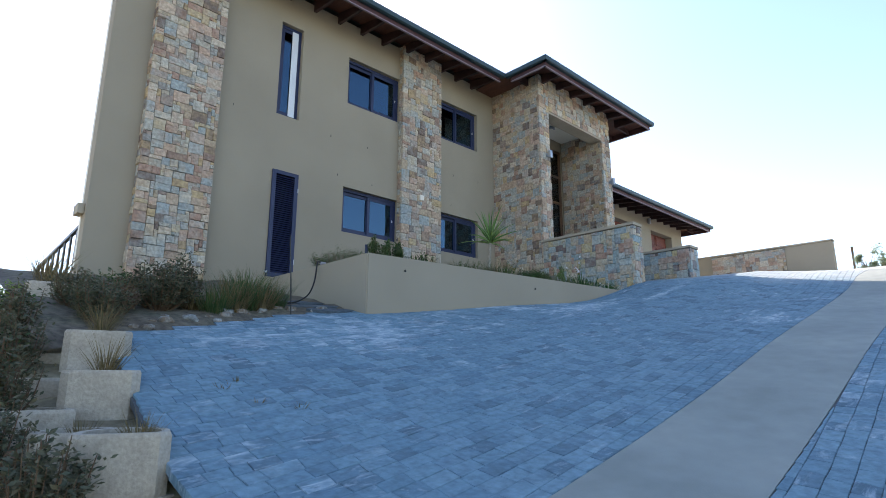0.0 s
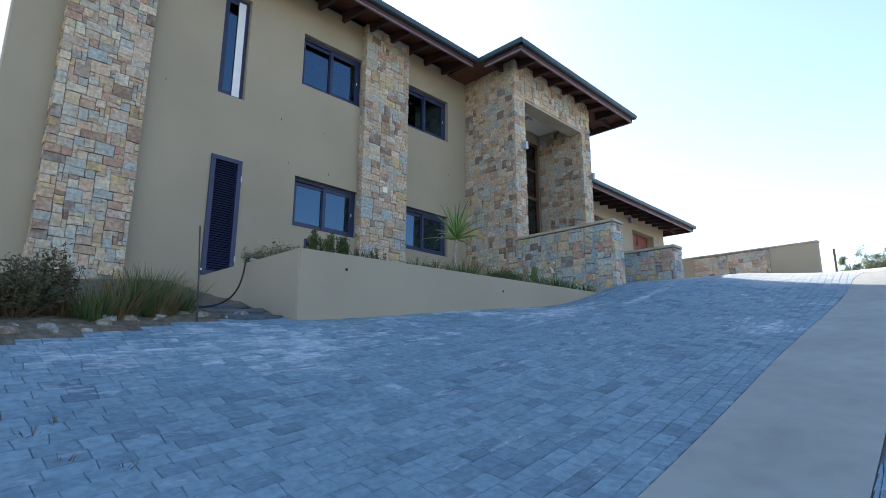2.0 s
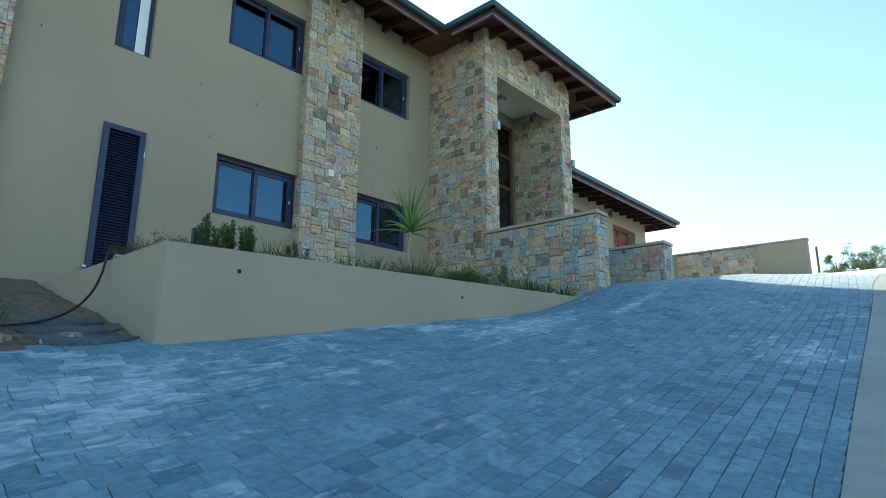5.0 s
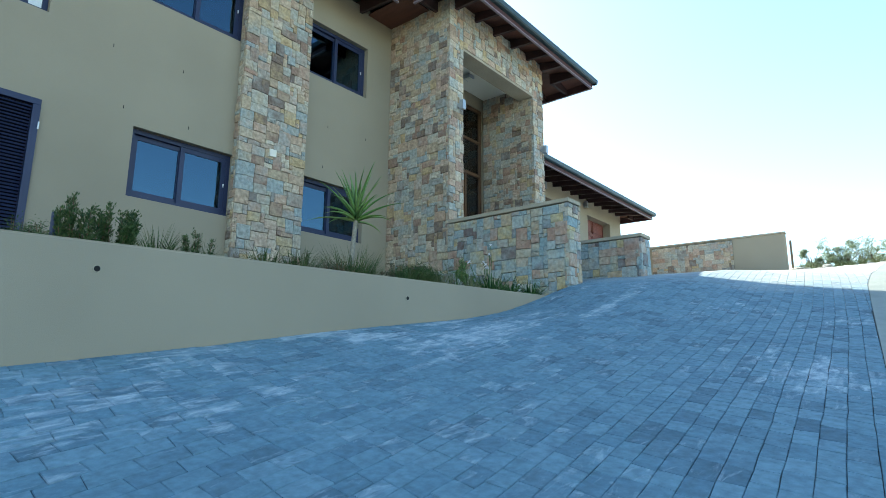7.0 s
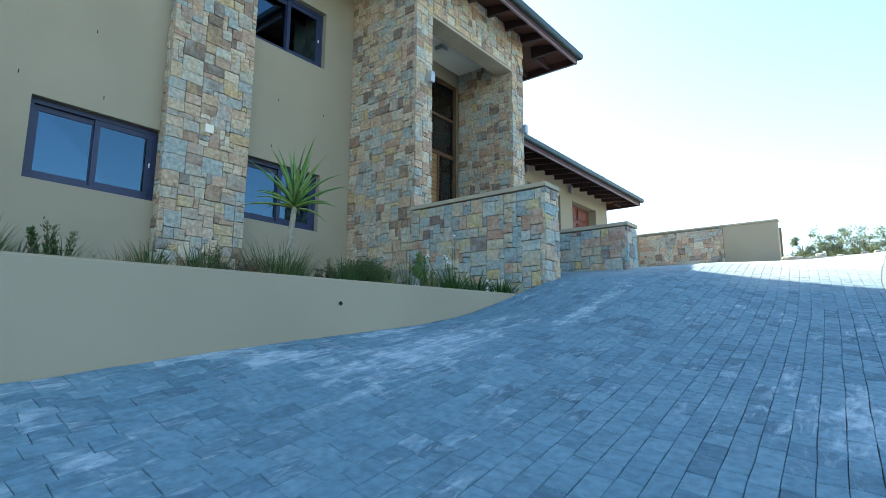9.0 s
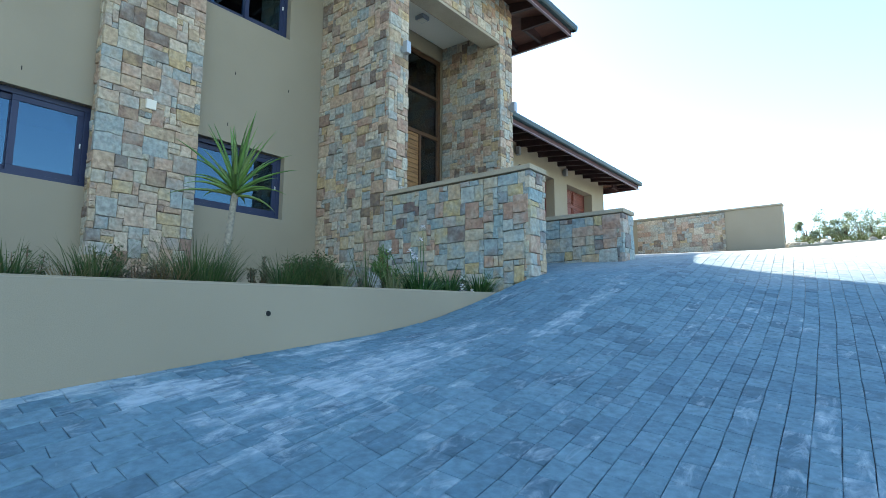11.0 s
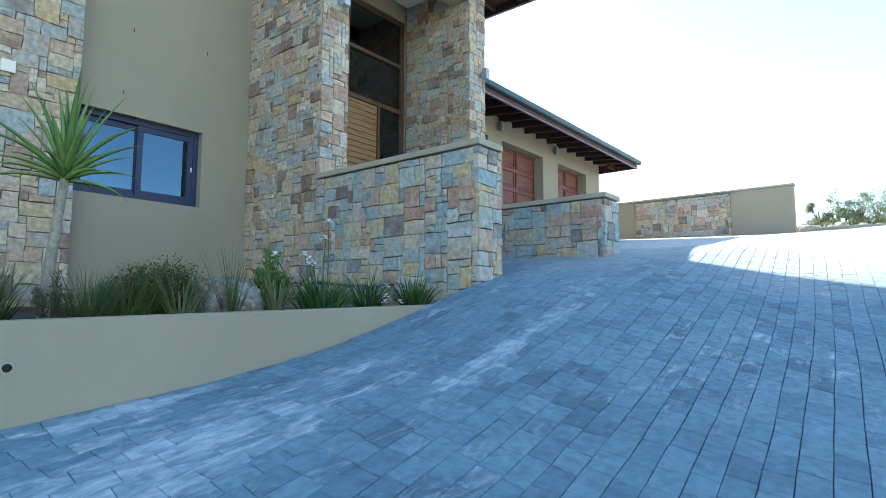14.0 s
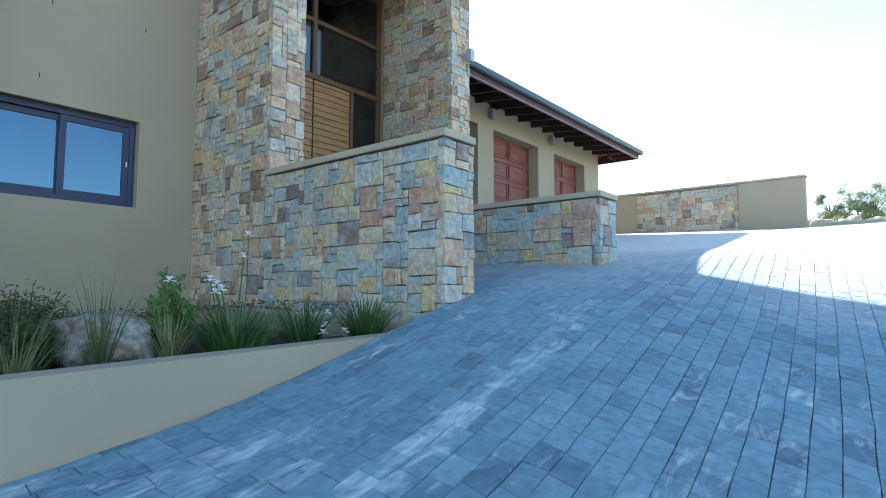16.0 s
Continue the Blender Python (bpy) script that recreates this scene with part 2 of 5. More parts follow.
M_STEEL = mat("brushed_steel", [(0.42, 0.43, 0.44), (0.5, 0.5, 0.5)], 0.35, 120, 2, 0.08, 0.0, metal=0.9)
M_LAMPBODY = mat("lamp_metal", [(0.34, 0.37, 0.42), (0.42, 0.45, 0.48)], 0.4, 90, 2, 0.08, 0.0, metal=0.6)
M_HANDLE = mat("white_handle", [(0.75, 0.75, 0.75), (0.8, 0.8, 0.8)], 0.4, 60, 2, 0.03, 0.0)
M_DARK = mat("hole", [(0.01, 0.01, 0.01), (0.015, 0.015, 0.014)], 0.9, 60, 2, 0.1, 0.0)
M_ROOM = mat("room_wall", [(0.30, 0.27, 0.23), (0.34, 0.30, 0.26)], 0.9, 40, 1, 0.05, 0.0)
M_CURTAIN = mat("curtain", [(0.55, 0.58, 0.62), (0.65, 0.67, 0.70)], 0.9, 60, 3, 0.08, 0.1)
M_ROCK = mat("garden_rock", [(0.15, 0.15, 0.13), (0.27, 0.275, 0.255), (0.16, 0.115, 0.075), (0.31, 0.315, 0.295)], 0.9, 26, 5, 0.4, 1.0)
M_BANKROCK = mat("bank_rock", [(0.22, 0.19, 0.15), (0.40, 0.37, 0.32), (0.30, 0.25, 0.19)], 0.9, 18, 4, 0.35, 0.9)
M_GRASS = mat("grass_blade", [(0.04, 0.085, 0.025), (0.07, 0.125, 0.038), (0.13, 0.145, 0.06)], 0.6, 10, 2, 0.2, 0.0, by_island=True)
M_IRIS = mat("iris_blade", [(0.028, 0.075, 0.028), (0.06, 0.14, 0.04), (0.12, 0.21, 0.07)], 0.5, 10, 2, 0.2, 0.0, by_island=True)
M_DRYGRASS = mat("dry_blade", [(0.16, 0.12, 0.05), (0.24, 0.18, 0.09), (0.10, 0.09, 0.035)], 0.8, 10, 2, 0.2, 0.0, by_island=True)
M_PALEGRASS = mat("pale_blade", [(0.10, 0.135, 0.05), (0.20, 0.215, 0.11), (0.07, 0.12, 0.04)], 0.7, 10, 2, 0.2, 0.0, by_island=True)
M_LITTER = mat("litter", [(0.03, 0.024, 0.02), (0.07, 0.05, 0.035), (0.04, 0.032, 0.028), (0.20, 0.17, 0.13)], 0.9, 30, 4, 0.3, 0.1, by_island=True)
M_TWIG = mat("dry_twig", [(0.10, 0.06, 0.035), (0.16, 0.10, 0.055)], 0.85, 40, 4, 0.2, 0.1)
M_SHRUB = mat("shrub_leaf", [(0.032, 0.07, 0.022), (0.06, 0.11, 0.034), (0.10, 0.14, 0.05)], 0.6, 10, 2, 0.2, 0.0, by_island=True)
M_FEATHER = mat("feathery_leaf", [(0.05, 0.11, 0.03), (0.09, 0.18, 0.045), (0.15, 0.24, 0.07)], 0.6, 10, 2, 0.2, 0.0, by_island=True)
M_GREYSHRUB = mat("grey_shrub_leaf", [(0.07, 0.085, 0.05), (0.12, 0.125, 0.075), (0.16, 0.14, 0.08)], 0.7, 10, 2, 0.2, 0.0, by_island=True)
M_LIME = mat("fresh_leaf", [(0.16, 0.26, 0.04), (0.25, 0.34, 0.07)], 0.6, 10, 2, 0.2, 0.0, by_island=True)
M_PETAL = mat("petal", [(0.78, 0.78, 0.80), (0.82, 0.80, 0.82)], 0.6, 20, 2, 0.03, 0.0)
M_ALOE = mat("aloe_leaf", [(0.09, 0.19, 0.045), (0.14, 0.25, 0.06), (0.19, 0.27, 0.09)], 0.4, 14, 3, 0.15, 0.05, by_object=True)
M_ALOETRUNK = mat("aloe_trunk", [(0.20, 0.18, 0.14), (0.30, 0.27, 0.22)], 0.85, 30, 8, 0.25, 0.5)
M_BARK = mat("bark", [(0.10, 0.075, 0.05), (0.16, 0.12, 0.085)], 0.9, 30, 4, 0.3, 0.6)
M_TREELEAF = mat("tree_leaf", [(0.17, 0.22, 0.15), (0.24, 0.29, 0.19), (0.31, 0.35, 0.23)], 0.6, 10, 1, 0.2, 0.0, by_island=True)


def leafy(m, share=0.35):
    """Lets some light through thin leaves."""
    n, l = m.node_tree.nodes, m.node_tree.links
    b = n["Principled BSDF"]
    tl, mx = n.new("ShaderNodeBsdfTranslucent"), n.new("ShaderNodeMixShader")
    l.new(b.inputs["Base Color"].links[0].from_socket, tl.inputs["Color"])
    mx.inputs["Fac"].default_value = share
    l.new(b.outputs[0], mx.inputs[1])
    l.new(tl.outputs[0], mx.inputs[2])
    l.new(mx.outputs[0], n["Material Output"].inputs["Surface"])


for m in (M_GRASS, M_IRIS, M_DRYGRASS, M_SHRUB, M_GREYSHRUB, M_LIME, M_TREELEAF, M_PETAL):
    leafy(m)


def glass_material(name, tint, gloss, sheen):
    """Tinted window glass: see-through and mirroring."""
    m = bpy.data.materials.new(name)
    m.use_nodes = True
    n, l = m.node_tree.nodes, m.node_tree.links
    n.remove(n["Principled BSDF"])
    tr, gl, mx = n.new("ShaderNodeBsdfTransparent"), n.new("ShaderNodeBsdfGlossy"), n.new("ShaderNodeMixShader")
    tr.inputs["Color"].default_value = (*tint, 1)
    gl.inputs["Roughness"].default_value = 0.015
    gl.inputs["Color"].default_value = (*sheen, 1)
    lw = n.new("ShaderNodeFresnel")
    lw.inputs["IOR"].default_value = gloss
    l.new(lw.outputs[0], mx.inputs["Fac"])
    l.new(tr.outputs[0], mx.inputs[1])
    l.new(gl.outputs[0], mx.inputs[2])
    l.new(mx.outputs[0], n["Material Output"].inputs["Surface"])
    return m


M_GLASS = glass_material("window_glass", (0.25, 0.27, 0.30), 2.5, (0.33, 0.58, 0.80))
M_DOORGLASS = glass_material("door_glass", (0.6, 0.6, 0.57), 2.0, (0.85, 0.92, 1.0))


# ---- building helpers ----
def link(name, bm, material, parent=None, label="", base=(0, 0, 0), smooth=False):
    """One mesh object out of a bmesh drawn in plan units; base is the plan point that becomes its origin."""
    bmesh.ops.recalc_face_normals(bm, faces=bm.faces[:])
    me = bpy.data.meshes.new(name)
    bm.to_mesh(me)
    bm.free()
    b = Vector(base)
    me.transform(Matrix.Diagonal((U, U, U, 1)) @ Matrix.Translation(-b))
    for p in me.polygons:
        p.use_smooth = smooth
    me.materials.append(material)
    ob = new(name, me)
    ob.location = b * U
    if parent is not None:
        ob.parent = parent
        ob.matrix_parent_inverse = Matrix.Translation(-Vector(parent.location)) if parent.parent is None else Matrix.Translation(-(Vector(parent.location)))
    if label:
        ob["label"] = label
    return ob


def part(name, bm, material, parent, label="", smooth=False):
    """A part under a thing or under a part; its mesh stays in world places."""
    bmesh.ops.recalc_face_normals(bm, faces=bm.faces[:])
    me = bpy.data.meshes.new(name)
    bm.to_mesh(me)
    bm.free()
    me.transform(Matrix.Translation(-world_of(parent)) @ Matrix.Diagonal((U, U, U, 1)))
    for p in me.polygons:
        p.use_smooth = smooth
    me.materials.append(material)
    ob = new(name, me)
    ob.parent = parent
    if label:
        ob["label"] = label
    return ob


def world_of(ob):
    v = Vector((0, 0, 0))
    while ob is not None:
        v += Vector(ob.location)
        ob = ob.parent
    return v


def thing(name, x, y, z, label, category, group="", kind=""):
    ob = new(name)
    ob.empty_display_size = 0.2
    ob.location = (x * U, y * U, z * U)
    return tagged(ob, label, category, group, kind)


def at(x, y, z, rz=0.0, rx=0.0, ry=0.0):
    return pose(x * U, y * U, z * U, rx, ry, rz)


def add_box(bm, x0, x1, y0, y1, z0, z1, bevel=0.0):
    m = Matrix.Translation(((x0 + x1) / 2, (y0 + y1) / 2, (z0 + z1) / 2)) @ Matrix.Diagonal((x1 - x0, y1 - y0, z1 - z0, 1))
    r = bmesh.ops.create_cube(bm, size=1, matrix=m)
    if bevel:
        edges = {e for v in r["verts"] for e in v.link_edges}
        bmesh.ops.bevel(bm, geom=list(edges), offset=bevel, segments=2, affect="EDGES", profile=0.6)
    return bm


def box(x0, x1, y0, y1, z0, z1, bevel=0.0):
    return add_box(bmesh.new(), x0, x1, y0, y1, z0, z1, bevel)


def prism(pts, axis, a, b):
    """A solid from an outline in two axes, drawn out along the third from a to b."""
    bm = bmesh.new()
    put = {"x": lambda p, c: (c, p[0], p[1]), "y": lambda p, c: (p[0], c, p[1]), "z": lambda p, c: (p[0], p[1], c)}[axis]
    lo, hi = [bm.verts.new(put(p, a)) for p in pts], [bm.verts.new(put(p, b)) for p in pts]
    bm.faces.new(lo)
    bm.faces.new(hi[::-1])
    for i in range(len(pts)):
        j = (i + 1) % len(pts)
        bm.faces.new((lo[i], lo[j], hi[j], hi[i]))
    return bm


def pierced_wall(x0, x1, z0, z1, y0, y1, holes):
    """A wall with front at y0 and back at y1, with openings (xa, xb, za, zb) right through it."""
    xs = sorted({x0, x1, *(v for h in holes for v in h[:2])})
    zs = sorted({z0, z1, *(v for h in holes for v in h[2:])})
    bm = bmesh.new()
    cache = {}

    def v(i, k, j):
        key = (i, k, j)
        if key not in cache:
            cache[key] = bm.verts.new((xs[i], (y0, y1)[k], zs[j]))
        return cache[key]

    def solid(i, j):
        if not (0 <= i < len(xs) - 1 and 0 <= j < len(zs) - 1):
            return False
        cx, cz = (xs[i] + xs[i + 1]) / 2, (zs[j] + zs[j + 1]) / 2
        return not any(h[0] < cx < h[1] and h[2] < cz < h[3] for h in holes)

    for i in range(len(xs) - 1):
        for j in range(len(zs) - 1):
            if not solid(i, j):
                continue
            for k in (0, 1):
                bm.faces.new((v(i, k, j), v(i + 1, k, j), v(i + 1, k, j + 1), v(i, k, j + 1)))
            if not solid(i - 1, j):
                bm.faces.new((v(i, 0, j), v(i, 1, j), v(i, 1, j + 1), v(i, 0, j + 1)))
            if not solid(i + 1, j):
                bm.faces.new((v(i + 1, 0, j), v(i + 1, 1, j), v(i + 1, 1, j + 1), v(i + 1, 0, j + 1)))
            if not solid(i, j - 1):
                bm.faces.new((v(i, 0, j), v(i + 1, 0, j), v(i + 1, 1, j), v(i, 1, j)))
            if not solid(i, j + 1):
                bm.faces.new((v(i, 0, j + 1), v(i + 1, 0, j + 1), v(i + 1, 1, j + 1), v(i, 1, j + 1)))
    return bm


def tube(points, radius, segments=10, taper=None):
    """A round bar along points; taper gives the radius at the far end."""
    bm = bmesh.new()
    rings = []
    pts = [Vector(p) for p in points]
    for i, p in enumerate(pts):
        d = (pts[min(i + 1, len(pts) - 1)] - pts[max(i - 1, 0)]).normalized()
        q = d.to_track_quat("Z", "Y").to_matrix()
        r = radius if taper is None else radius + (taper - radius) * i / (len(pts) - 1)
        rings.append([bm.verts.new(p + q @ Vector((r * math.cos(a), r * math.sin(a), 0))) for a in (2 * math.pi * k / segments for k in range(segments))])
    for a, b in zip(rings, rings[1:]):
        for k in range(segments):
            bm.faces.new((a[k], a[(k + 1) % segments], b[(k + 1) % segments], b[k]))
    bm.faces.new(rings[0][::-1])
    bm.faces.new(rings[-1])
    return bm


# ---- the lie of the land ----
def clamp(v, a, b):
    return max(a, min(b, v))


def smooth_step(a, b, v):
    s = clamp((v - a) / (b - a), 0, 1)
    return s * s * (3 - 2 * s)


def drive_height(x, y):
    """The steep, twisted driveway: it climbs along x and towards the house."""
    cx, cy = clamp(x, 0, 18), clamp(y, 0, 6.1)
    z = 0.0098 + 0.15725 * cx + 0.18832 * cy + 0.012876 * cx * cx - 0.0265 * cx * cy + 0.019412 * cy * cy - 0.000386 * cx ** 3 + 0.000442 * cx * cx * cy - 0.000177 * cx * cy * cy
    upper = 3.88 + 0.122 * (min(x, 34) - 15.2) - 0.03 * min(0, cy - 4) - 0.004 * max(0, x - 34)
    z += (upper - z) * smooth_step(12.5, 17.0, x)
    z += 0.12 * math.exp(-((x - 12.0) ** 2 + (y - 5.3) ** 2) / 1.6)
    z -= 0.13 * math.exp(-((x - 9.6) / 1.7) ** 2 - ((y - 6.3) / 0.8) ** 2)
    z -= 0.132 * (4.75 - clamp(y, 1.2, 4.75)) * smooth_step(6.0, 14.0, x) * (1 - smooth_step(15, 24, x))
    z += (min(y, 11) - cy) * (0.03 if y < 0 else 0.22 + (0.04 - 0.22) * smooth_step(4.4, 12, x))
    if x < 0:
        z += 0.12 * max(x, -15)
    return z


def ground_height(x, y):
    z = drive_height(x, y)
    edge = 0.5 + 0.1 * max(0, y - 3)
    bank = smooth_step(edge, edge - 1.6, x) * smooth_step(1.8, 3.2, y)
    z -= 1.7 * bank
    z -= 1.6 * smooth_step(8.0, 11.5, y) * smooth_step(2.0, 1.3, x)
    far = math.hypot(x - 10, y - 4)
    z -= 0.02 * max(0, far - 60) if y > 12 or x < -5 else 0
    return z


def axis_steps(core_lo, core_hi, step, out):
    vals = list(np.arange(core_lo, core_hi + 1e-6, step))
    d, a, b = step, core_lo, core_hi
    while b < out:
        d *= 1.35
        a, b = a - d, b + d
        vals = [a] + vals + [b]
    return vals


# ---- ground ----
gx, gy = axis_steps(-6, 32, 0.4, 1800), axis_steps(-6, 13, 0.4, 1800)
bm = bmesh.new()
grid = [[bm.verts.new((x, y, ground_height(x, y) - 0.16)) for y in gy] for x in gx]
for i in range(len(gx) - 1):
    for j in range(len(gy) - 1):
        bm.faces.new((grid[i][j], grid[i + 1][j], grid[i + 1][j + 1], grid[i][j + 1]))
ground = link("ground", bm, M_GROUND, smooth=True)
tagged(ground, "dry brown earth hillside sloping up past the house", "ground", kind="structure")


def strip_left(x):
    return 1.62 + 0.062 * min(x, 14)


def strip_right(x):
    return 0.90 + 0.042 * min(x, 14)


def sheet(x0, x1, ya, yb, lift, step=0.22, thick=0.05):
    """A sheet on the driveway between the lines y = ya(x) and y = yb(x), with a skirt."""
    bm = bmesh.new()
    nx = max(2, int((x1 - x0) / step))
    cols = []
    for i in range(nx + 1):
        x = x0 + (x1 - x0) * i / nx
        a, b = ya(x), yb(x)
        ny = 26
        cols.append([bm.verts.new((x, a + (b - a) * j / ny, drive_height(x, a + (b - a) * j / ny) + lift)) for j in range(ny + 1)])
    for i in range(nx):
        for j in range(ny):
            bm.faces.new((cols[i][j], cols[i + 1][j], cols[i + 1][j + 1], cols[i][j + 1]))
    r = bmesh.ops.extrude_face_region(bm, geom=bm.faces[:])
    for g in r["geom"]:
        if isinstance(g, bmesh.types.BMVert):
            g.co.z -= thick
    return bm


strip = link("driveway_strip", sheet(-3, 34, strip_right, strip_left, 0.0), M_CONCRETE, smooth=False)
tagged(strip, "smooth pale concrete strip running up the driveway", "driveway", kind="structure")

# ---- house ----
FACE = 10.25
house = thing("house", 1.9, FACE, 2.6, "two-storey tan plastered house with rough stone piers", "house")
WINDOWS = {"u0": (5.0, 5.52, 6.62, 8.75), "u1": (6.72, 8.27, 7.45, 8.62), "w1": (6.70, 8.26, 4.40, 5.43), "u2": (9.58, 11.08, 7.49, 8.60), "w2": (9.56, 11.08, 4.42, 5.45)}
LOUVRE = (5.0, 5.58, 3.2, 5.40)
part("wall", pierced_wall(1.9, 11.78, 2.3, 9.5, FACE, FACE + 0.28, [*WINDOWS.values(), LOUVRE]), M_PLASTER, house, "tan plastered front wall")
# whiter than the front wall to imitate bright sky and haze on this end
part("wall", box(1.9, 2.3, FACE + 0.284, FACE + 0.4, 2.0, 9.5), M_WHITE, house, "pale end of the front wall")
part("wall", box(4.1, 4.4, FACE + 0.284, 19, 2.0, 9.5), M_PLASTER, house)
part("wall", box(15.6, 15.9, FACE + 0.1, 19, 2.3, 9.5), M_PLASTER, house)
part("wall", box(4.404, 15.6, 18.7, 19, 2.0, 9.5), M_PLASTER, house)
part("floor_slab", box(4.404, 15.596, FACE + 0.284, 18.696, 6.0, 6.25), M_ROOM, house)
part("ceiling", box(4.404, 15.596, FACE + 0.284, 18.696, 9.3, 9.4), M_ROOM, house)
part("partition", box(4.404, 15.596, 13.6, 13.75, 2.6, 9.29), M_ROOM, house)
part("ledge", box(1.80, 1.896, FACE + 0.1, FACE + 0.4, 3.85, 4.02, 0.01), M_CAP, house, "plastered bracket on the end wall")

for x, z in [(6.32, 6.51), (7.32, 6.52), (6.54, 5.66), (7.48, 5.65), (10.13, 6.55), (11.1, 6.59), (10.05, 5.72), (4.1, 6.5)]:
    part("vent_slot", box(x - 0.005, x + 0.005, FACE - 0.003, FACE + 0.05, z - 0.024, z + 0.024), M_DARK, house, "dark weep slot in plaster")


def sliding_window(name, x0, x1, z0, z1, curtain=False):
    """Dark aluminium sliding window with two leaves, set back in its reveal."""
    y = FACE + 0.10
    t = 0.065
    bm = bmesh.new()
    for a in ((x0, x1, z0, z0 + t), (x0, x1, z1 - t, z1), (x0, x0 + t, z0 + t, z1 - t), (x1 - t, x1, z0 + t, z1 - t)):
        add_box(bm, a[0], a[1], y, y + 0.10, a[2], a[3], 0.004)
    win = part("window", bm, M_FRAME, house, "dark grey-blue aluminium sliding window")
    mid = (x0 + x1) / 2
    leaves = [(x0 + t, mid + 0.03, y + 0.052), (mid - 0.03, x1 - t, y + 0.012)] if x1 - x0 > 1 else [(x0 + t, x1 - t, y + 0.02)]
    for a, b, yy in leaves:
        s = 0.07
        bm = bmesh.new()
        for q in ((a, b, z0 + t, z0 + t + s), (a, b, z1 - t - s, z1 - t), (a, a + s, z0 + t + s, z1 - t - s), (b - s, b, z0 + t + s, z1 - t - s)):
            add_box(bm, q[0], q[1], yy, yy + 0.035, q[2], q[3], 0.004)
        part("sash", bm, M_FRAME, win)
        pane = part("pane", box(a + s - 0.008, b - s + 0.008, yy + 0.014, yy + 0.020, z0 + t + s - 0.008, z1 - t - s + 0.008), M_GLASS, win, "reflective tinted glass")
        pane.visible_shadow = False
    if x1 - x0 > 1:
        part("handle", box(x1 - t - 0.032, x1 - t - 0.018, y - 0.006, y + 0.012, (z0 + z1) / 2 - 0.03, (z0 + z1) / 2 + 0.03, 0.003), M_HANDLE, win, "small white latch")
    if curtain:
        # added panel that gives the right part of the pane its pale strip
        part("pale_infill", box(x0 + t + 0.62 * (x1 - x0 - 2 * t), x1 - t - 0.004, y + 0.002, y + 0.016, z0 + t, z1 - t, 0.003), M_PALEPANEL, win, "pale panel added over the right part of the pane")
        bm = bmesh.new()
        n = 24
        pts = [(x0 + 0.02 + (x1 - x0 - 0.3) * i / n, FACE + 0.4 + 0.03 * math.sin(i * 1.9)) for i in range(n + 1)]
        outline = pts + [(p[0], p[1] + 0.012) for p in pts[::-1]]
        part("curtain", prism(outline, "z", z0, z1), M_CURTAIN, win, "pale drawn curtain")
    return win


for key, (a, b, c, d) in WINDOWS.items():
    sliding_window(key, a, b, c, d, curtain=key == "u0")

# louvred shutter door beside the low planter
x0, x1, z0, z1 = LOUVRE
bm = bmesh.new()
for q in ((x0, x1, z0, z0 + 0.09), (x0, x1, z1 - 0.08, z1), (x0, x0 + 0.085, z0 + 0.09, z1 - 0.08), (x1 - 0.085, x1, z0 + 0.09, z1 - 0.08)):
    add_box(bm, q[0], q[1], FACE - 0.035, FACE + 0.03, q[2], q[3], 0.005)
louvre = part("louvre_door", bm, M_FRAME, house, "dark louvred aluminium service door")
n = 46
for i in range(n):
    z = z0 + 0.10 + (z1 - z0 - 0.19) * (i + 0.5) / n
    part("slat", prism([(FACE - 0.02, z - 0.018), (FACE - 0.013, z - 0.020), (FACE + 0.024, z + 0.014), (FACE + 0.017, z + 0.016)], "x", x0 + 0.085, x1 - 0.085), M_FRAME, louvre)
part("backing", box(x0 + 0.085, x1 - 0.085, FACE + 0.035, FACE + 0.05, z0 + 0.09, z1 - 0.08), M_DARK, louvre)
for z in (z0 + 0.35, z1 - 0.35):
    part("hinge", box(x1 - 0.012, x1 + 0.006, FACE - 0.045, FACE - 0.03, z - 0.05, z + 0.05, 0.003), M_STEEL, louvre, "steel hinge")

# stone piers and the entrance tower: mortared cores; the stones are laid on them further down
PIER_FRONT = 10.10
pier_a = part("stone_pier", box(2.56, 3.74, PIER_FRONT, FACE - 0.004, 2.3, 9.5), M_MORTAR, house, "broad pier of mixed rough stone")
pier_b = part("stone_pier", box(8.26, 9.48, PIER_FRONT, FACE - 0.004, 2.9, 9.5), M_MORTAR, house, "broad pier of mixed rough stone")
tower_a = part("entrance_pillar", box(11.79, 12.17, 8.60, 10.05, 2.9, 9.48), M_MORTAR, house, "tall stone pillar beside the entrance")
tower_b = part("entrance_pillar", box(14.97, 15.36, 8.60, 10.05, 3.4, 9.48), M_MORTAR, house, "tall stone pillar beside the entrance")
lintel = part("entrance_lintel", box(12.174, 14.966, 8.60, 8.95, 8.52, 9.48), M_MORTAR, house, "stone-faced beam over the entrance")
part("lintel_plaster", box(12.174, 14.966, 8.57, 8.97, 8.46, 8.516), M_CAP, house, "plain plastered underside of the beam")
part("porch_ceiling", box(12.174, 14.966, 8.974, 10.04, 8.80, 8.92), M_WHITE, house, "cream plastered porch ceiling")
part("porch_floor", box(12.174, 14.966, 8.3, 10.04, 3.4, 4.35), M_CAP, house)
part("wall", pierced_wall(11.784, 15.6, 3.0, 9.5, 10.10, 10.38, [(12.25, 14.95, 4.36, 8.52)]), M_PLASTER, house)
bm = box(13.52, 13.72, 9.42, 9.62, 8.72, 8.80, 0.01)
porch_light = part("ceiling_light", bm, M_LAMPBODY, house, "square metal porch ceiling light")
part("diffuser", box(13.55, 13.69, 9.45, 9.59, 8.705, 8.719), M_WHITE, porch_light)

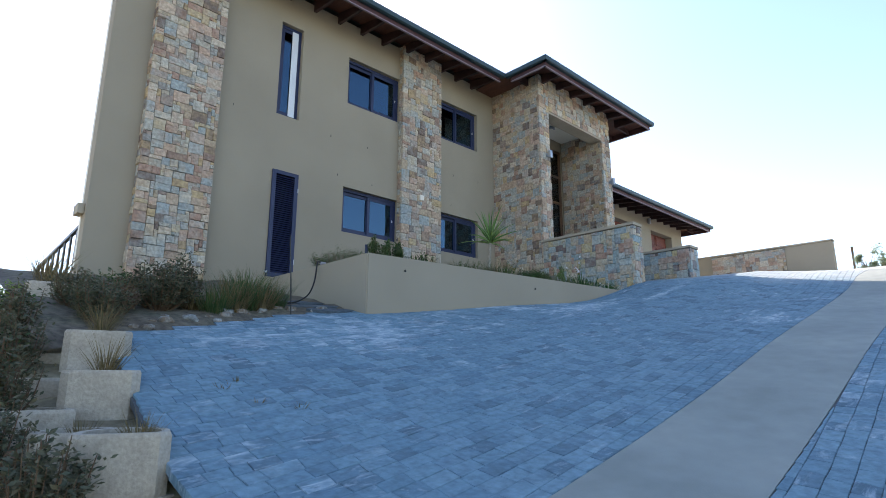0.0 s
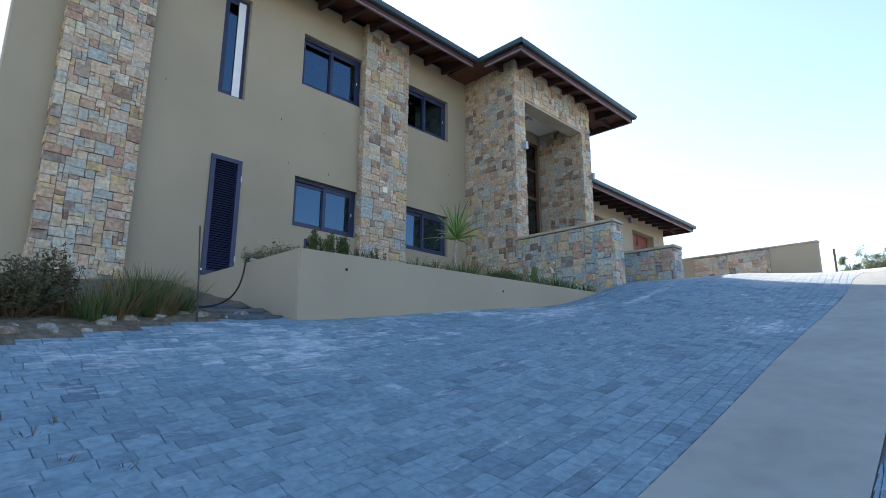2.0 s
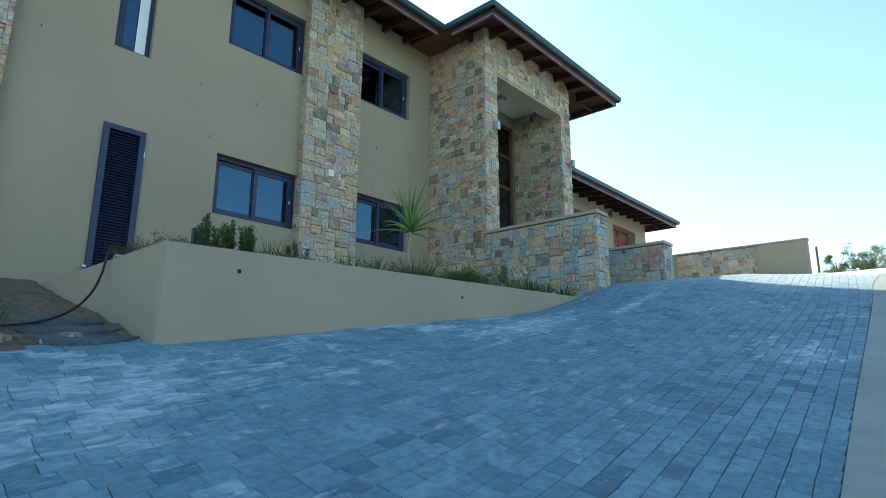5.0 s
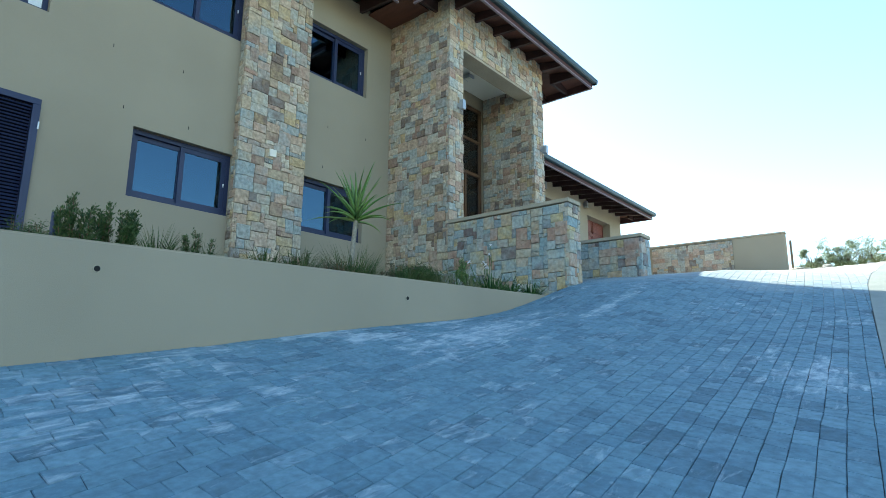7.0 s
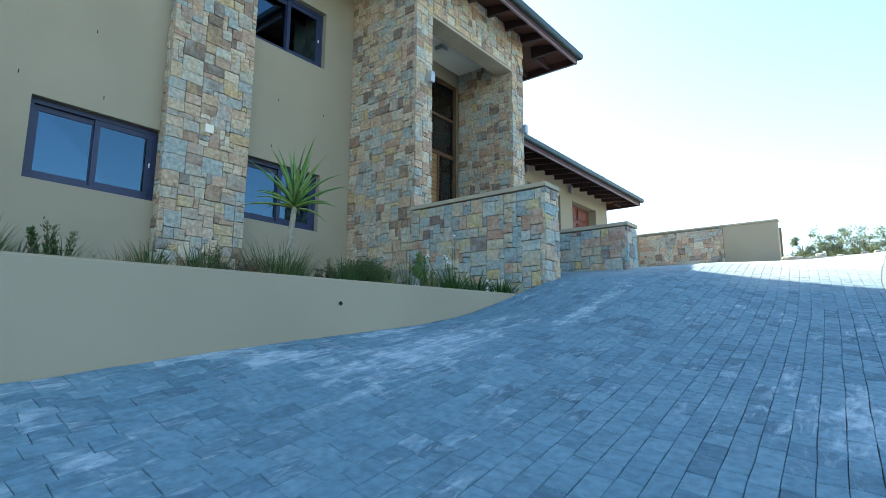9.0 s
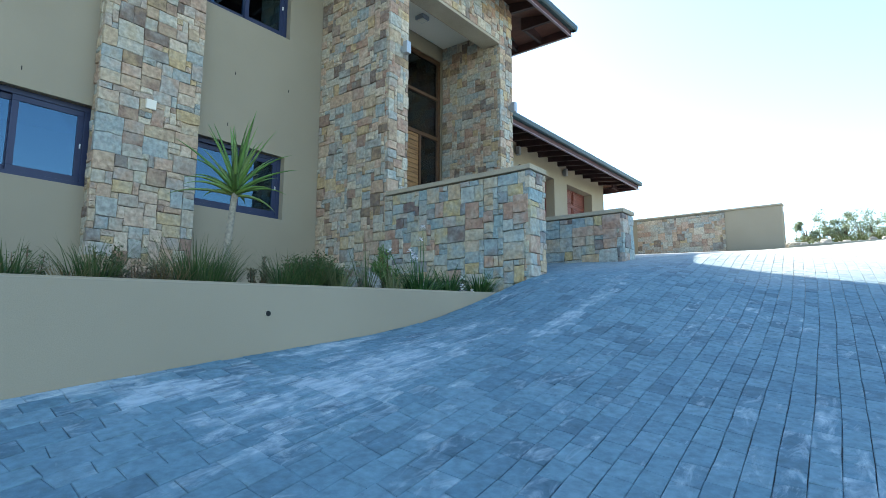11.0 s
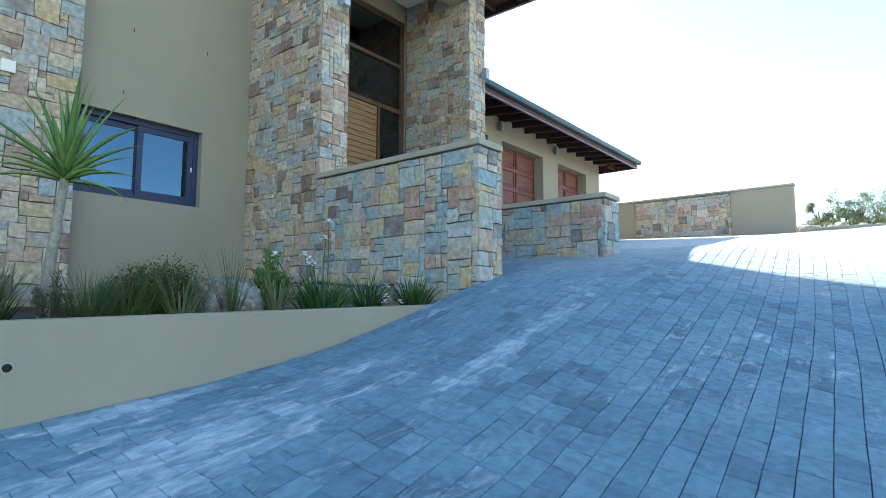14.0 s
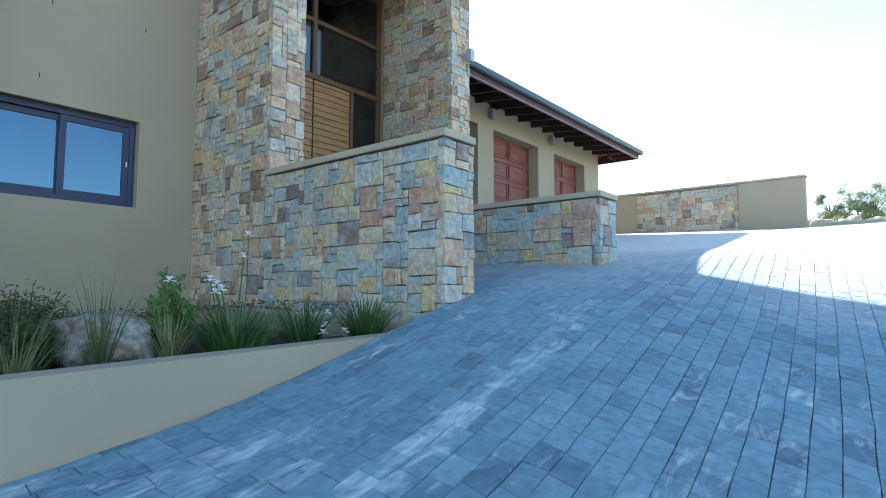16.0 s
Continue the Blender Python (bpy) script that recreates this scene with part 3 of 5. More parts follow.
# front door: slatted timber leaf in a tall glazed timber screen
YD = 10.16
bm = bmesh.new()
for q in ((12.25, 14.95, 8.44, 8.52), (12.25, 12.33, 4.36, 8.44), (14.87, 14.95, 4.36, 8.44), (13.51, 13.58, 6.78, 8.44),
          (14.27, 14.33, 4.36, 6.70), (12.33, 14.87, 6.70, 6.78), (12.33, 13.51, 7.60, 7.66), (13.58, 14.87, 7.60, 7.66)):
    add_box(bm, q[0], q[1], YD - 0.03, YD + 0.07, q[2], q[3], 0.005)
door = part("front_door", bm, M_JOINERY, house, "tall timber and glass entrance screen, closed")
for a, b in ((12.34, 13.52), (13.545, 14.26)):
    i = 0
    z = 4.38
    while z < 6.66:
        h = 0.098
        part("slat", box(a, b, YD - 0.012, YD + 0.03, z, min(z + h - 0.008, 6.69), 0.004), M_TEAK, door)
        z += h
part("backing", box(12.335, 14.265, YD + 0.032, YD + 0.05, 4.37, 6.695), M_JOINERY, door)
for q in ((14.33, 14.87, 4.37, 6.70), (12.33, 13.51, 6.78, 7.60), (13.58, 14.87, 6.78, 7.60), (12.33, 13.51, 7.66, 8.44), (13.58, 14.87, 7.66, 8.44)):
    p = part("pane", box(q[0], q[1], YD + 0.015, YD + 0.022, q[2], q[3]), M_DOORGLASS, door, "dark glass")
    p.visible_shadow = False

for x, z in ((12.02, 7.16), (15.26, 7.18)):
    lamp = part("wall_light", box(x - 0.05, x + 0.05, 8.40, 8.50, z - 0.10, z + 0.10, 0.012), M_LAMPBODY, house, "small square metal up-down wall light")
    part("bracket", box(x - 0.03, x + 0.03, 8.50, 8.60, z - 0.04, z + 0.04), M_LAMPBODY, lamp)
part("cover_plate", box(8.775, 8.905, 10.02, 10.06, 5.525, 5.655, 0.008), M_WHITE, house, "pale square cover plate")

# roof: eaves with gutter, fascia, open rafters and boarded soffit
EAVE = 9.45


def eave_run(p0, p1, inward, parent, depth=1.1, rise=0.30, top=EAVE, rafter_gap=0.62, hips=(False, False)):
    """One straight eave from p0 to p1: gutter, fascia, soffit boards and rafter tails, all reaching `depth` inward."""
    a, b = Vector((*p0, 0)), Vector((*p1, 0))
    d = (b - a).normalized()
    n = Vector((*inward, 0))
    length = (b - a).length

    def bar(s0, s1, outline):
        bm = bmesh.new()
        rings = []
        for s in (s0, s1):
            rings.append([bm.verts.new(a + d * s + n * u + Vector((0, 0, w))) for u, w in outline])
        k = len(outline)
        bm.faces.new(rings[0])
        bm.faces.new(rings[1][::-1])
        for i in range(k):
            bm.faces.new((rings[0][i], rings[0][(i + 1) % k], rings[1][(i + 1) % k], rings[1][i]))
        return bm

    part("gutter", bar(0, length, [(0, top), (-0.012, top - 0.03), (0.0, top - 0.11), (0.03, top - 0.13), (0.11, top - 0.13), (0.11, top)]), M_GUTTER, parent, "dark green metal gutter")
    part("fascia", bar(0.1, length - 0.1, [(0.112, top - 0.03), (0.112, top - 0.25), (0.14, top - 0.25), (0.14, top - 0.03)]), M_FASCIA, parent, "dark red-brown timber fascia")
    part("drip_strip", bar(0.1, length - 0.1, [(0.098, top - 0.235), (0.098, top - 0.262), (0.15, top - 0.262), (0.15, top - 0.252), (0.110, top - 0.252), (0.110, top - 0.235)]), M_STRIP, parent, "pale grey edge strip under the fascia")
    bm = bmesh.new()
    lo, hi = [], []
    inner = [depth if e else 0.142 for e in hips]
    for s, u in ((0.142, 0.142), (length - 0.142, 0.142), (length - max(0.142, inner[1]), depth), (max(0.142, inner[0]), depth)):
        w = top - 0.07 + rise * (u - 0.142) / (depth - 0.142)
        lo.append(bm.verts.new(a + d * s + n * u + Vector((0, 0, w))))
        hi.append(bm.verts.new(a + d * s + n * u + Vector((0, 0, w + 0.03))))
    bm.faces.new(lo)
    bm.faces.new(hi[::-1])
    for i in range(4):
        bm.faces.new((lo[i], lo[(i + 1) % 4], hi[(i + 1) % 4], hi[i]))
    part("soffit", bm, M_BOARD, parent, "red-brown soffit boards")
    count = int((length - 0.4) / rafter_gap)
    for i in range(count + 1):
        s = 0.2 + i * (length - 0.4) / max(1, count)
        w = 0.035
        far = depth + 0.2
        if hips[0]:
            far = min(far, s + 0.02)
        if hips[1]:
            far = min(far, length - s + 0.02)
        if far < 0.3:
            continue
        lift = rise * (far - 0.142) / (depth - 0.142)
        part("rafter", bar(s - w, s + w, [(0.142, top - 0.21), (0.142, top - 0.075), (far, top - 0.075 + lift), (far, top - 0.37 + lift)]), M_RAFTER, parent)


roof = thing("roof", 11.0, 9.2, EAVE, "low-pitched hipped roof with dark green gutters and timber eaves", "roof")
eave_run((1.75, 9.13), (11.05, 9.13), (0, 1), roof, rise=0.22)
eave_run((11.05, 7.78), (11.05, 9.13), (1, 0), roof, depth=0.75, rise=0.14, hips=(True, False))
eave_run((11.05, 7.78), (16.93, 7.78), (0, 1), roof, depth=1.2, rise=0.24, hips=(True, True))
eave_run((16.93, 7.78), (16.93, 19.8), (-1, 0), roof, depth=1.5, hips=(True, False))


def hip_roof(name, x0, x1, y0, y1, z, pitch, material, parent):
    """A hipped roof shell over a rectangle."""
    half = min(x1 - x0, y1 - y0) / 2
    h = z + half * math.tan(radians(pitch))
    bm = bmesh.new()
    c = [bm.verts.new(p) for p in ((x0, y0, z), (x1, y0, z), (x1, y1, z), (x0, y1, z))]
    if x1 - x0 > y1 - y0:
        r = [bm.verts.new((x0 + half, y0 + half, h)), bm.verts.new((x1 - half, y0 + half, h))]
        faces = [(c[0], c[1], r[1], r[0]), (c[1], c[2], r[1]), (c[2], c[3], r[0], r[1]), (c[3], c[0], r[0])]
    else:
        r = [bm.verts.new((x0 + half, y0 + half, h)), bm.verts.new((x0 + half, y1 - half, h))]
        faces = [(c[0], c[1], r[0]), (c[1], c[2], r[1], r[0]), (c[2], c[3], r[1]), (c[3], c[0], r[0], r[1])]
    for f in faces:
        bm.faces.new(f)
    g = bmesh.ops.extrude_face_region(bm, geom=bm.faces[:])
    for e in g["geom"]:
        if isinstance(e, bmesh.types.BMVert):
            e.co.z += 0.05
    return part(name, bm, material, parent, "dark green metal roof sheeting")


part("roof_cover", prism([(9.2, EAVE - 0.03), (10.7, EAVE + 0.37), (10.7, EAVE + 0.42), (9.2, EAVE + 0.02)], "x", 1.78, 3.896), M_ROOF, roof)
part("soffit", box(11.06, 11.83, 9.14, 10.26, 9.385, 9.41), M_BOARD, roof, "red-brown soffit boards")
hip_roof("roof_cover", 3.9, 16.85, 9.21, 19.8, EAVE - 0.03, 15, M_ROOF, roof)
hip_roof("roof_cover", 11.13, 16.85, 7.86, 16.0, EAVE - 0.034, 15, M_ROOF, roof)

# ---- garage wing ----
garage = thing("garage", 20, 10.8, 5.3, "tan plastered garage with red-brown timber doors", "garage")
GDOORS = [(16.6, 18.72), (19.36, 21.48), (22.36, 24.28)]
GY = 10.8
part("wall", pierced_wall(15.94, 25.3, 4.6, 7.95, GY, GY + 0.35, [(a, b, 5.2, 7.36) for a, b in GDOORS]), M_PLASTER, garage)
part("wall", box(25.0, 25.3, GY + 0.354, 17, 4.6, 7.95), M_PLASTER, garage)
part("wall", box(15.94, 25.3, 17, 17.3, 4.6, 7.95), M_PLASTER, garage)
part("ceiling", box(15.94, 25.0, GY + 0.354, 17, 7.8, 7.9), M_ROOM, garage)
for a, b in GDOORS[1:]:
    y = GY + 0.27
    gd = part("garage_door", box(a, b, y + 0.03, y + 0.07, 5.2, 7.36), M_MERANTI, garage, "closed red-brown panelled timber garage door")
    rows_, cols_ = 4, 2
    for r in range(rows_):
        for c in range(cols_):
            pa, pb = a + (b - a) * c / cols_ + 0.035, a + (b - a) * (c + 1) / cols_ - 0.035
            qa, qb = 5.2 + 2.16 * r / rows_ + 0.045, 5.2 + 2.16 * (r + 1) / rows_ - 0.045
            bm = bmesh.new()
            for q in ((pa, pb, qa, qa + 0.03), (pa, pb, qb - 0.03, qb), (pa, pa + 0.03, qa + 0.03, qb - 0.03), (pb - 0.03, pb, qa + 0.03, qb - 0.03)):
                add_box(bm, q[0], q[1], y + 0.005, y + 0.029, q[2], q[3])
            add_box(bm, pa + 0.06, pb - 0.06, y + 0.01, y + 0.029, qa + 0.06, qb - 0.06, 0.01)
            part("panel", bm, M_MERANTI, gd)
a, b = GDOORS[0]
part("side_door", box(a, b, GY + 0.27, GY + 0.33, 5.2, 7.36), M_JOINERY, garage, "dark timber door in a deep recess")
for x in (19.18, 22.1):
    lamp = part("wall_light", box(x - 0.06, x + 0.06, GY - 0.15, GY - 0.04, 7.56, 7.80, 0.012), M_LAMPBODY, garage, "small square metal wall light")
    part("bracket", box(x - 0.03, x + 0.03, GY - 0.04, GY, 7.62, 7.74), M_LAMPBODY, lamp)
groof = thing("roof", 20, 9.4, 7.7, "low garage roof with dark green gutter and timber eaves", "roof")
eave_run((15.95, 9.5), (25.7, 9.5), (0, 1), groof, depth=1.45, rise=0.30, top=7.89)
eave_run((25.7, 9.5), (25.7, 17.8), (-1, 0), groof, depth=0.45, rise=0.11, top=7.89)
bm = prism([(9.58, 7.86), (13.4, 8.85), (17.8, 7.86), (17.8, 7.93), (13.4, 8.92), (9.58, 7.93)], "x", 15.95, 25.62)
part("roof_cover", bm, M_ROOF, groof, "dark green metal roof sheeting")

# ---- low stone walls of the entrance steps ----
wall_a = thing("stone_wall", 11.9, 7.3, 3.1, "low wall of mixed rough stone with plastered cap", "wall", "entrance walls")
core_a = part("core", box(11.74, 12.06, 6.10, 8.57, 2.6, 4.68), M_MORTAR, wall_a)
part("cap", box(11.685, 12.115, 6.05, 8.54, 4.684, 4.75, 0.012), M_CAP, wall_a, "tan plastered coping")
wall_b = thing("stone_wall", 14.4, 7.2, 3.7, "low wall of mixed rough stone with plastered cap", "wall", "entrance walls")
core_b = part("core", box(14.19, 14.56, 5.88, 8.57, 3.2, 4.50), M_MORTAR, wall_b)
part("cap", box(14.135, 14.615, 5.825, 8.54, 4.504, 4.57, 0.012), M_CAP, wall_b, "tan plastered coping")

# ---- far boundary wall at the top of the drive ----
far_wall = thing("boundary_wall", 26.9, 8.0, 5.2, "tan plastered boundary wall with a rough stone panel", "wall")
part("wall", box(26.9, 27.2, 5.40, 14.0, 4.6, 6.74, 0.01), M_PLASTER, far_wall)
part("cap", box(26.86, 27.24, 5.37, 14.0, 6.744, 6.80, 0.01), M_CAP, far_wall, "thin plastered coping")
far_core = part("stone_panel", box(26.87, 26.896, 7.12, 10.15, 4.7, 6.70), M_MORTAR, far_wall, "panel of mixed rough stone")

# ---- planted terrace with its plastered retaining wall ----
RW = 6.10


def terrace_top(x):
    return 2.93 + 0.028 * (x - 4.4)


retaining = thing("retaining_wall", 7.5, RW, 2.2, "smooth tan plastered garden retaining wall", "wall")
bm = prism([(4.42, RW), (11.72, RW), (11.72, RW + 0.22), (4.64, RW + 0.22), (4.64, FACE - 0.003), (4.42, FACE - 0.003)], "z", 1.5, 2.93)
for v in bm.verts:
    if v.co.z > 2 and v.co.y < RW + 0.5:
        v.co.z = terrace_top(v.co.x)
bmesh.ops.bevel(bm, geom=bm.edges[:], offset=0.016, segments=3, affect="EDGES")
part("wall", bm, M_PLASTER, retaining)
for x, z in ((5.07, 2.76), (8.06, 2.82)):
    ring = tube([(x, RW - 0.006, z), (x, RW + 0.05, z)], 0.026, 16)
    pipe = part("drain_pipe", ring, M_CAP, retaining, "plastic weep pipe end")
    part("hole", tube([(x, RW - 0.008, z), (x, RW + 0.02, z)], 0.020, 16), M_DARK, pipe)


def bed_height(x, y):
    return terrace_top(x) - 0.07 + (y - RW) * 0.02 + 0.05 * noise.noise((x * 1.7, y * 1.7, 0))


bm = bmesh.new()
nx, ny = 60, 34
cells = [[bm.verts.new((4.64 + (11.73 - 4.64) * i / nx, RW + 0.215 + (FACE - RW - 0.217) * j / ny, 0)) for j in range(ny + 1)] for i in range(nx + 1)]
for col in cells:
    for v in col:
        v.co.z = bed_height(v.co.x, v.co.y) + 0.03 * noise.noise((v.co.x * 7, v.co.y * 7, 3))
for i in range(nx):
    for j in range(ny):
        bm.faces.new((cells[i][j], cells[i + 1][j], cells[i + 1][j + 1], cells[i][j + 1]))
bed = link("garden_bed", bm, M_SOIL, smooth=True)
tagged(bed, "dark soil of the planted terrace behind the wall", "garden bed", kind="structure")


# lower bed at the foot of the house
def low_edge(x):
    return 4.95 + 0.36 * x


bm = bmesh.new()
cols = []
for i in range(30):
    x = 0.75 + (4.41 - 0.75) * i / 29
    a = low_edge(x) - 0.07 + 0.05 * noise.noise((x * 3, 0, 5))
    cols.append([bm.verts.new((x, a + (FACE - 0.01 - a) * j / 20, drive_height(x, a + (FACE - a) * j / 20) + (0.03 * noise.noise((x * 4, j * 0.9, 1)) + 0.02 if j else -0.03))) for j in range(21)])
for i in range(29):
    for j in range(20):
        bm.faces.new((cols[i][j], cols[i + 1][j], cols[i + 1][j + 1], cols[i][j + 1]))
low_bed = link("garden_bed", bm, M_BEDSOIL, smooth=True)
tagged(low_bed, "bare brown soil bed at the foot of the house", "garden bed", kind="structure")
# ---- plants ----
def add_blade(bm, base, heading, length, lean, droop, width, segments=4):
    """A tapered grass blade that leaves base upright, leans out along heading and droops at its tip."""
    h = Vector((math.cos(heading), math.sin(heading), 0))
    side = Vector((-h.y, h.x, 0)) * width / 2
    p, ang = Vector(base), lean
    rows = []
    for i in range(segments + 1):
        f = i / segments
        w = (1 - f ** 1.6) * (0.7 + 0.3 * min(1, f * 4))
        rows.append((p - side * w, p + side * w))
        ang += droop / segments * (0.4 + 1.2 * f)
        p = p + (h * math.sin(ang) + Vector((0, 0, 1)) * math.cos(ang)) * (length / segments)
    prev = [bm.verts.new(rows[0][0]), bm.verts.new(rows[0][1])]
    for i in range(1, segments):
        cur = [bm.verts.new(rows[i][0]), bm.verts.new(rows[i][1])]
        bm.faces.new((prev[0], prev[1], cur[1], cur[0]))
        prev = cur
    bm.faces.new((prev[0], prev[1], bm.verts.new((rows[-1][0] + rows[-1][1]) / 2)))
    return p


def tuft_mesh(r, n, height, spread, width, lean=0.25, droop=0.8):
    bm = bmesh.new()
    for _ in range(n):
        a, d = r.uniform(0, 2 * math.pi), spread * math.sqrt(r.random())
        heading = a + r.uniform(-0.6, 0.6)
        add_blade(bm, (d * math.cos(a), d * math.sin(a), -0.02), heading, height * r.uniform(0.55, 1.1), lean * r.uniform(0.2, 1.3) + 0.25 * d / max(spread, 0.01), droop * r.uniform(0.3, 1.2), width * r.uniform(0.7, 1.2))
    return bm


def add_leaf(bm, p, direction, up, size, narrow=0.4):
    d = direction.normalized()
    s = d.cross(up)
    s = s.normalized() * size * narrow / 2 if s.length > 1e-4 else Vector((size * narrow / 2, 0, 0))
    v = [bm.verts.new(q) for q in (p, p + d * size * 0.5 + s, p + d * size, p + d * size * 0.5 - s)]
    bm.faces.new((v[0], v[1], v[2]))
    bm.faces.new((v[0], v[2], v[3]))


def shrub_meshes(r, radius, height, stems, leaves, size, narrow=0.35, spiky=False):
    """Twigs and leaves of a low shrub, as two bmeshes."""
    twigs, crown = bmesh.new(), bmesh.new()
    for _ in range(stems):
        a = r.uniform(0, 2 * math.pi)
        reach = radius * math.sqrt(r.random())
        tip = Vector((reach * math.cos(a), reach * math.sin(a), height * r.uniform(0.65, 1.08) * (1 - 0.35 * (reach / radius) ** 2)))
        root = Vector((0.25 * reach * math.cos(a), 0.25 * reach * math.sin(a), -0.03))
        bend = (root + tip) / 2 + Vector((0.2 * reach * math.cos(a), 0.2 * reach * math.sin(a), 0))
        path = [root.lerp(bend, f) if f < 1 else bend.lerp(tip, f - 1) for f in (0, 0.5, 1.0, 1.5, 2.0)]
        t = tube(path, 0.007, 4, 0.002)
        me = bpy.data.meshes.new("tmp")
        t.to_mesh(me)
        t.free()
        twigs.from_mesh(me)
        bpy.data.meshes.remove(me)
        for k in range(leaves):
            f = r.uniform(0.25 if not spiky else 0.35, 1.0) * 2
            p = root.lerp(bend, f) if f < 1 else bend.lerp(tip, f - 1)
            b = r.uniform(0, 2 * math.pi)
            d = Vector((math.cos(b), math.sin(b), r.uniform(0.4, 1.8) if spiky else r.uniform(-0.2, 1.0)))
            off = Vector((r.gauss(0, 1), r.gauss(0, 1), r.gauss(0, 0.6))) * (0.012 if spiky else radius * 0.10)
            add_leaf(crown, p + off, d, Vector((r.uniform(-1, 1), r.uniform(-1, 1), 1)), size * r.uniform(0.6, 1.2), narrow)
    return twigs, crown


def put_local(name, bm, material, parent, label=""):
    """A part modelled round its thing's own origin."""
    me = bpy.data.meshes.new(name)
    bm.to_mesh(me)
    bm.free()
    me.transform(Matrix.Diagonal((U, U, U, 1)))
    me.materials.append(material)
    ob = new(name, me)
    ob.parent = parent
    if label:
        ob["label"] = label
    return ob


def grass_tuft(x, y, z, seed, n, height, spread, width, material, label, name="grass_tuft", category="grass", lean=0.25, droop=0.8, group="terrace grasses"):
    r = random.Random(seed)
    t = thing(name, x, y, z, label, category, group)
    put_local("foliage", tuft_mesh(r, int(n * 1.5), height * 1.2, spread, width, lean, droop), material, t)
    return t


def shrub(x, y, z, seed, radius, height, stems, leaves, size, material, label, narrow=0.35, spiky=False, group="garden shrubs"):
    r = random.Random(seed)
    t = thing("shrub", x, y, z, label, "shrub", group)
    a, b = shrub_meshes(r, radius, height, stems, leaves, size, narrow, spiky)
    put_local("twig_frame", a, M_TWIG, t)
    put_local("foliage", b, material, t)
    return t


def flower_head(parent, x, y, z, foot, seed):
    """A white iris flower on a thin stem."""
    r = random.Random(seed)
    p0, p1 = Vector(foot), Vector((x, y, z))
    mid = (p0 + p1) / 2 + Vector((r.uniform(-0.02, 0.02), r.uniform(-0.02, 0.02), 0.03))
    stem = put_local("stem", tube([p0, mid, p1], 0.004, 5), M_IRIS, parent)
    bm = bmesh.new()
    turn = r.uniform(0, 6.28)
    for i in range(6):
        a = turn + i * math.pi / 3
        d = Vector((math.cos(a), math.sin(a), 1.3 if i % 2 else -0.1)).normalized()
        s = d.cross(Vector((0, 0, 1))).normalized() * 0.014
        v = [bm.verts.new(p1 + q) for q in (Vector((0, 0, 0)), d * 0.018 + s, d * 0.034 + s * 0.9, d * 0.041 - Vector((0, 0, 0.008)), d * 0.034 - s * 0.9, d * 0.018 - s)]
        c = bm.verts.new(p1 + d * 0.025 + Vector((0, 0, 0.005)))
        for k in range(6):
            bm.faces.new((v[k], v[(k + 1) % 6], c))
    put_local("flower", bm, M_PETAL, parent, "white open flower")


def bed_at(x, y):
    return bed_height(x, y) - 0.01


IRISES = [(10.19, 6.52, 150, 0.40, 0.13), (10.78, 6.62, 80, 0.38, 0.09), (11.33, 6.58, 105, 0.37, 0.10)]
FLOWERS = {0: [(10.31, 6.60, 3.80), (10.28, 6.60, 3.66), (10.00, 6.50, 3.50), (10.04, 6.50, 3.47), (10.02, 6.47, 3.42), (10.07, 6.49, 3.44), (9.80, 6.6, 3.49)], 1: [(10.90, 6.50, 3.28), (10.86, 6.48, 3.19), (10.83, 6.46, 3.14), (11.05, 6.48, 3.14)]}
for i, (x, y, n, h, s) in enumerate(IRISES):
    z = bed_at(x, y)
    t = grass_tuft(x, y, z, 40 + i, n, h, s, 0.018, M_IRIS, "green iris clump with strap leaves" + (" and white flowers" if i in FLOWERS else ""), "iris_plant", "iris", 0.30, 0.9, "irises")
    for k, (fx, fy, fz) in enumerate(FLOWERS.get(i, [])):
        flower_head(t, fx - x, fy - y, fz - z, ((fx - x) * 0.3, (fy - y) * 0.3, 0.02), 70 + 10 * i + k)

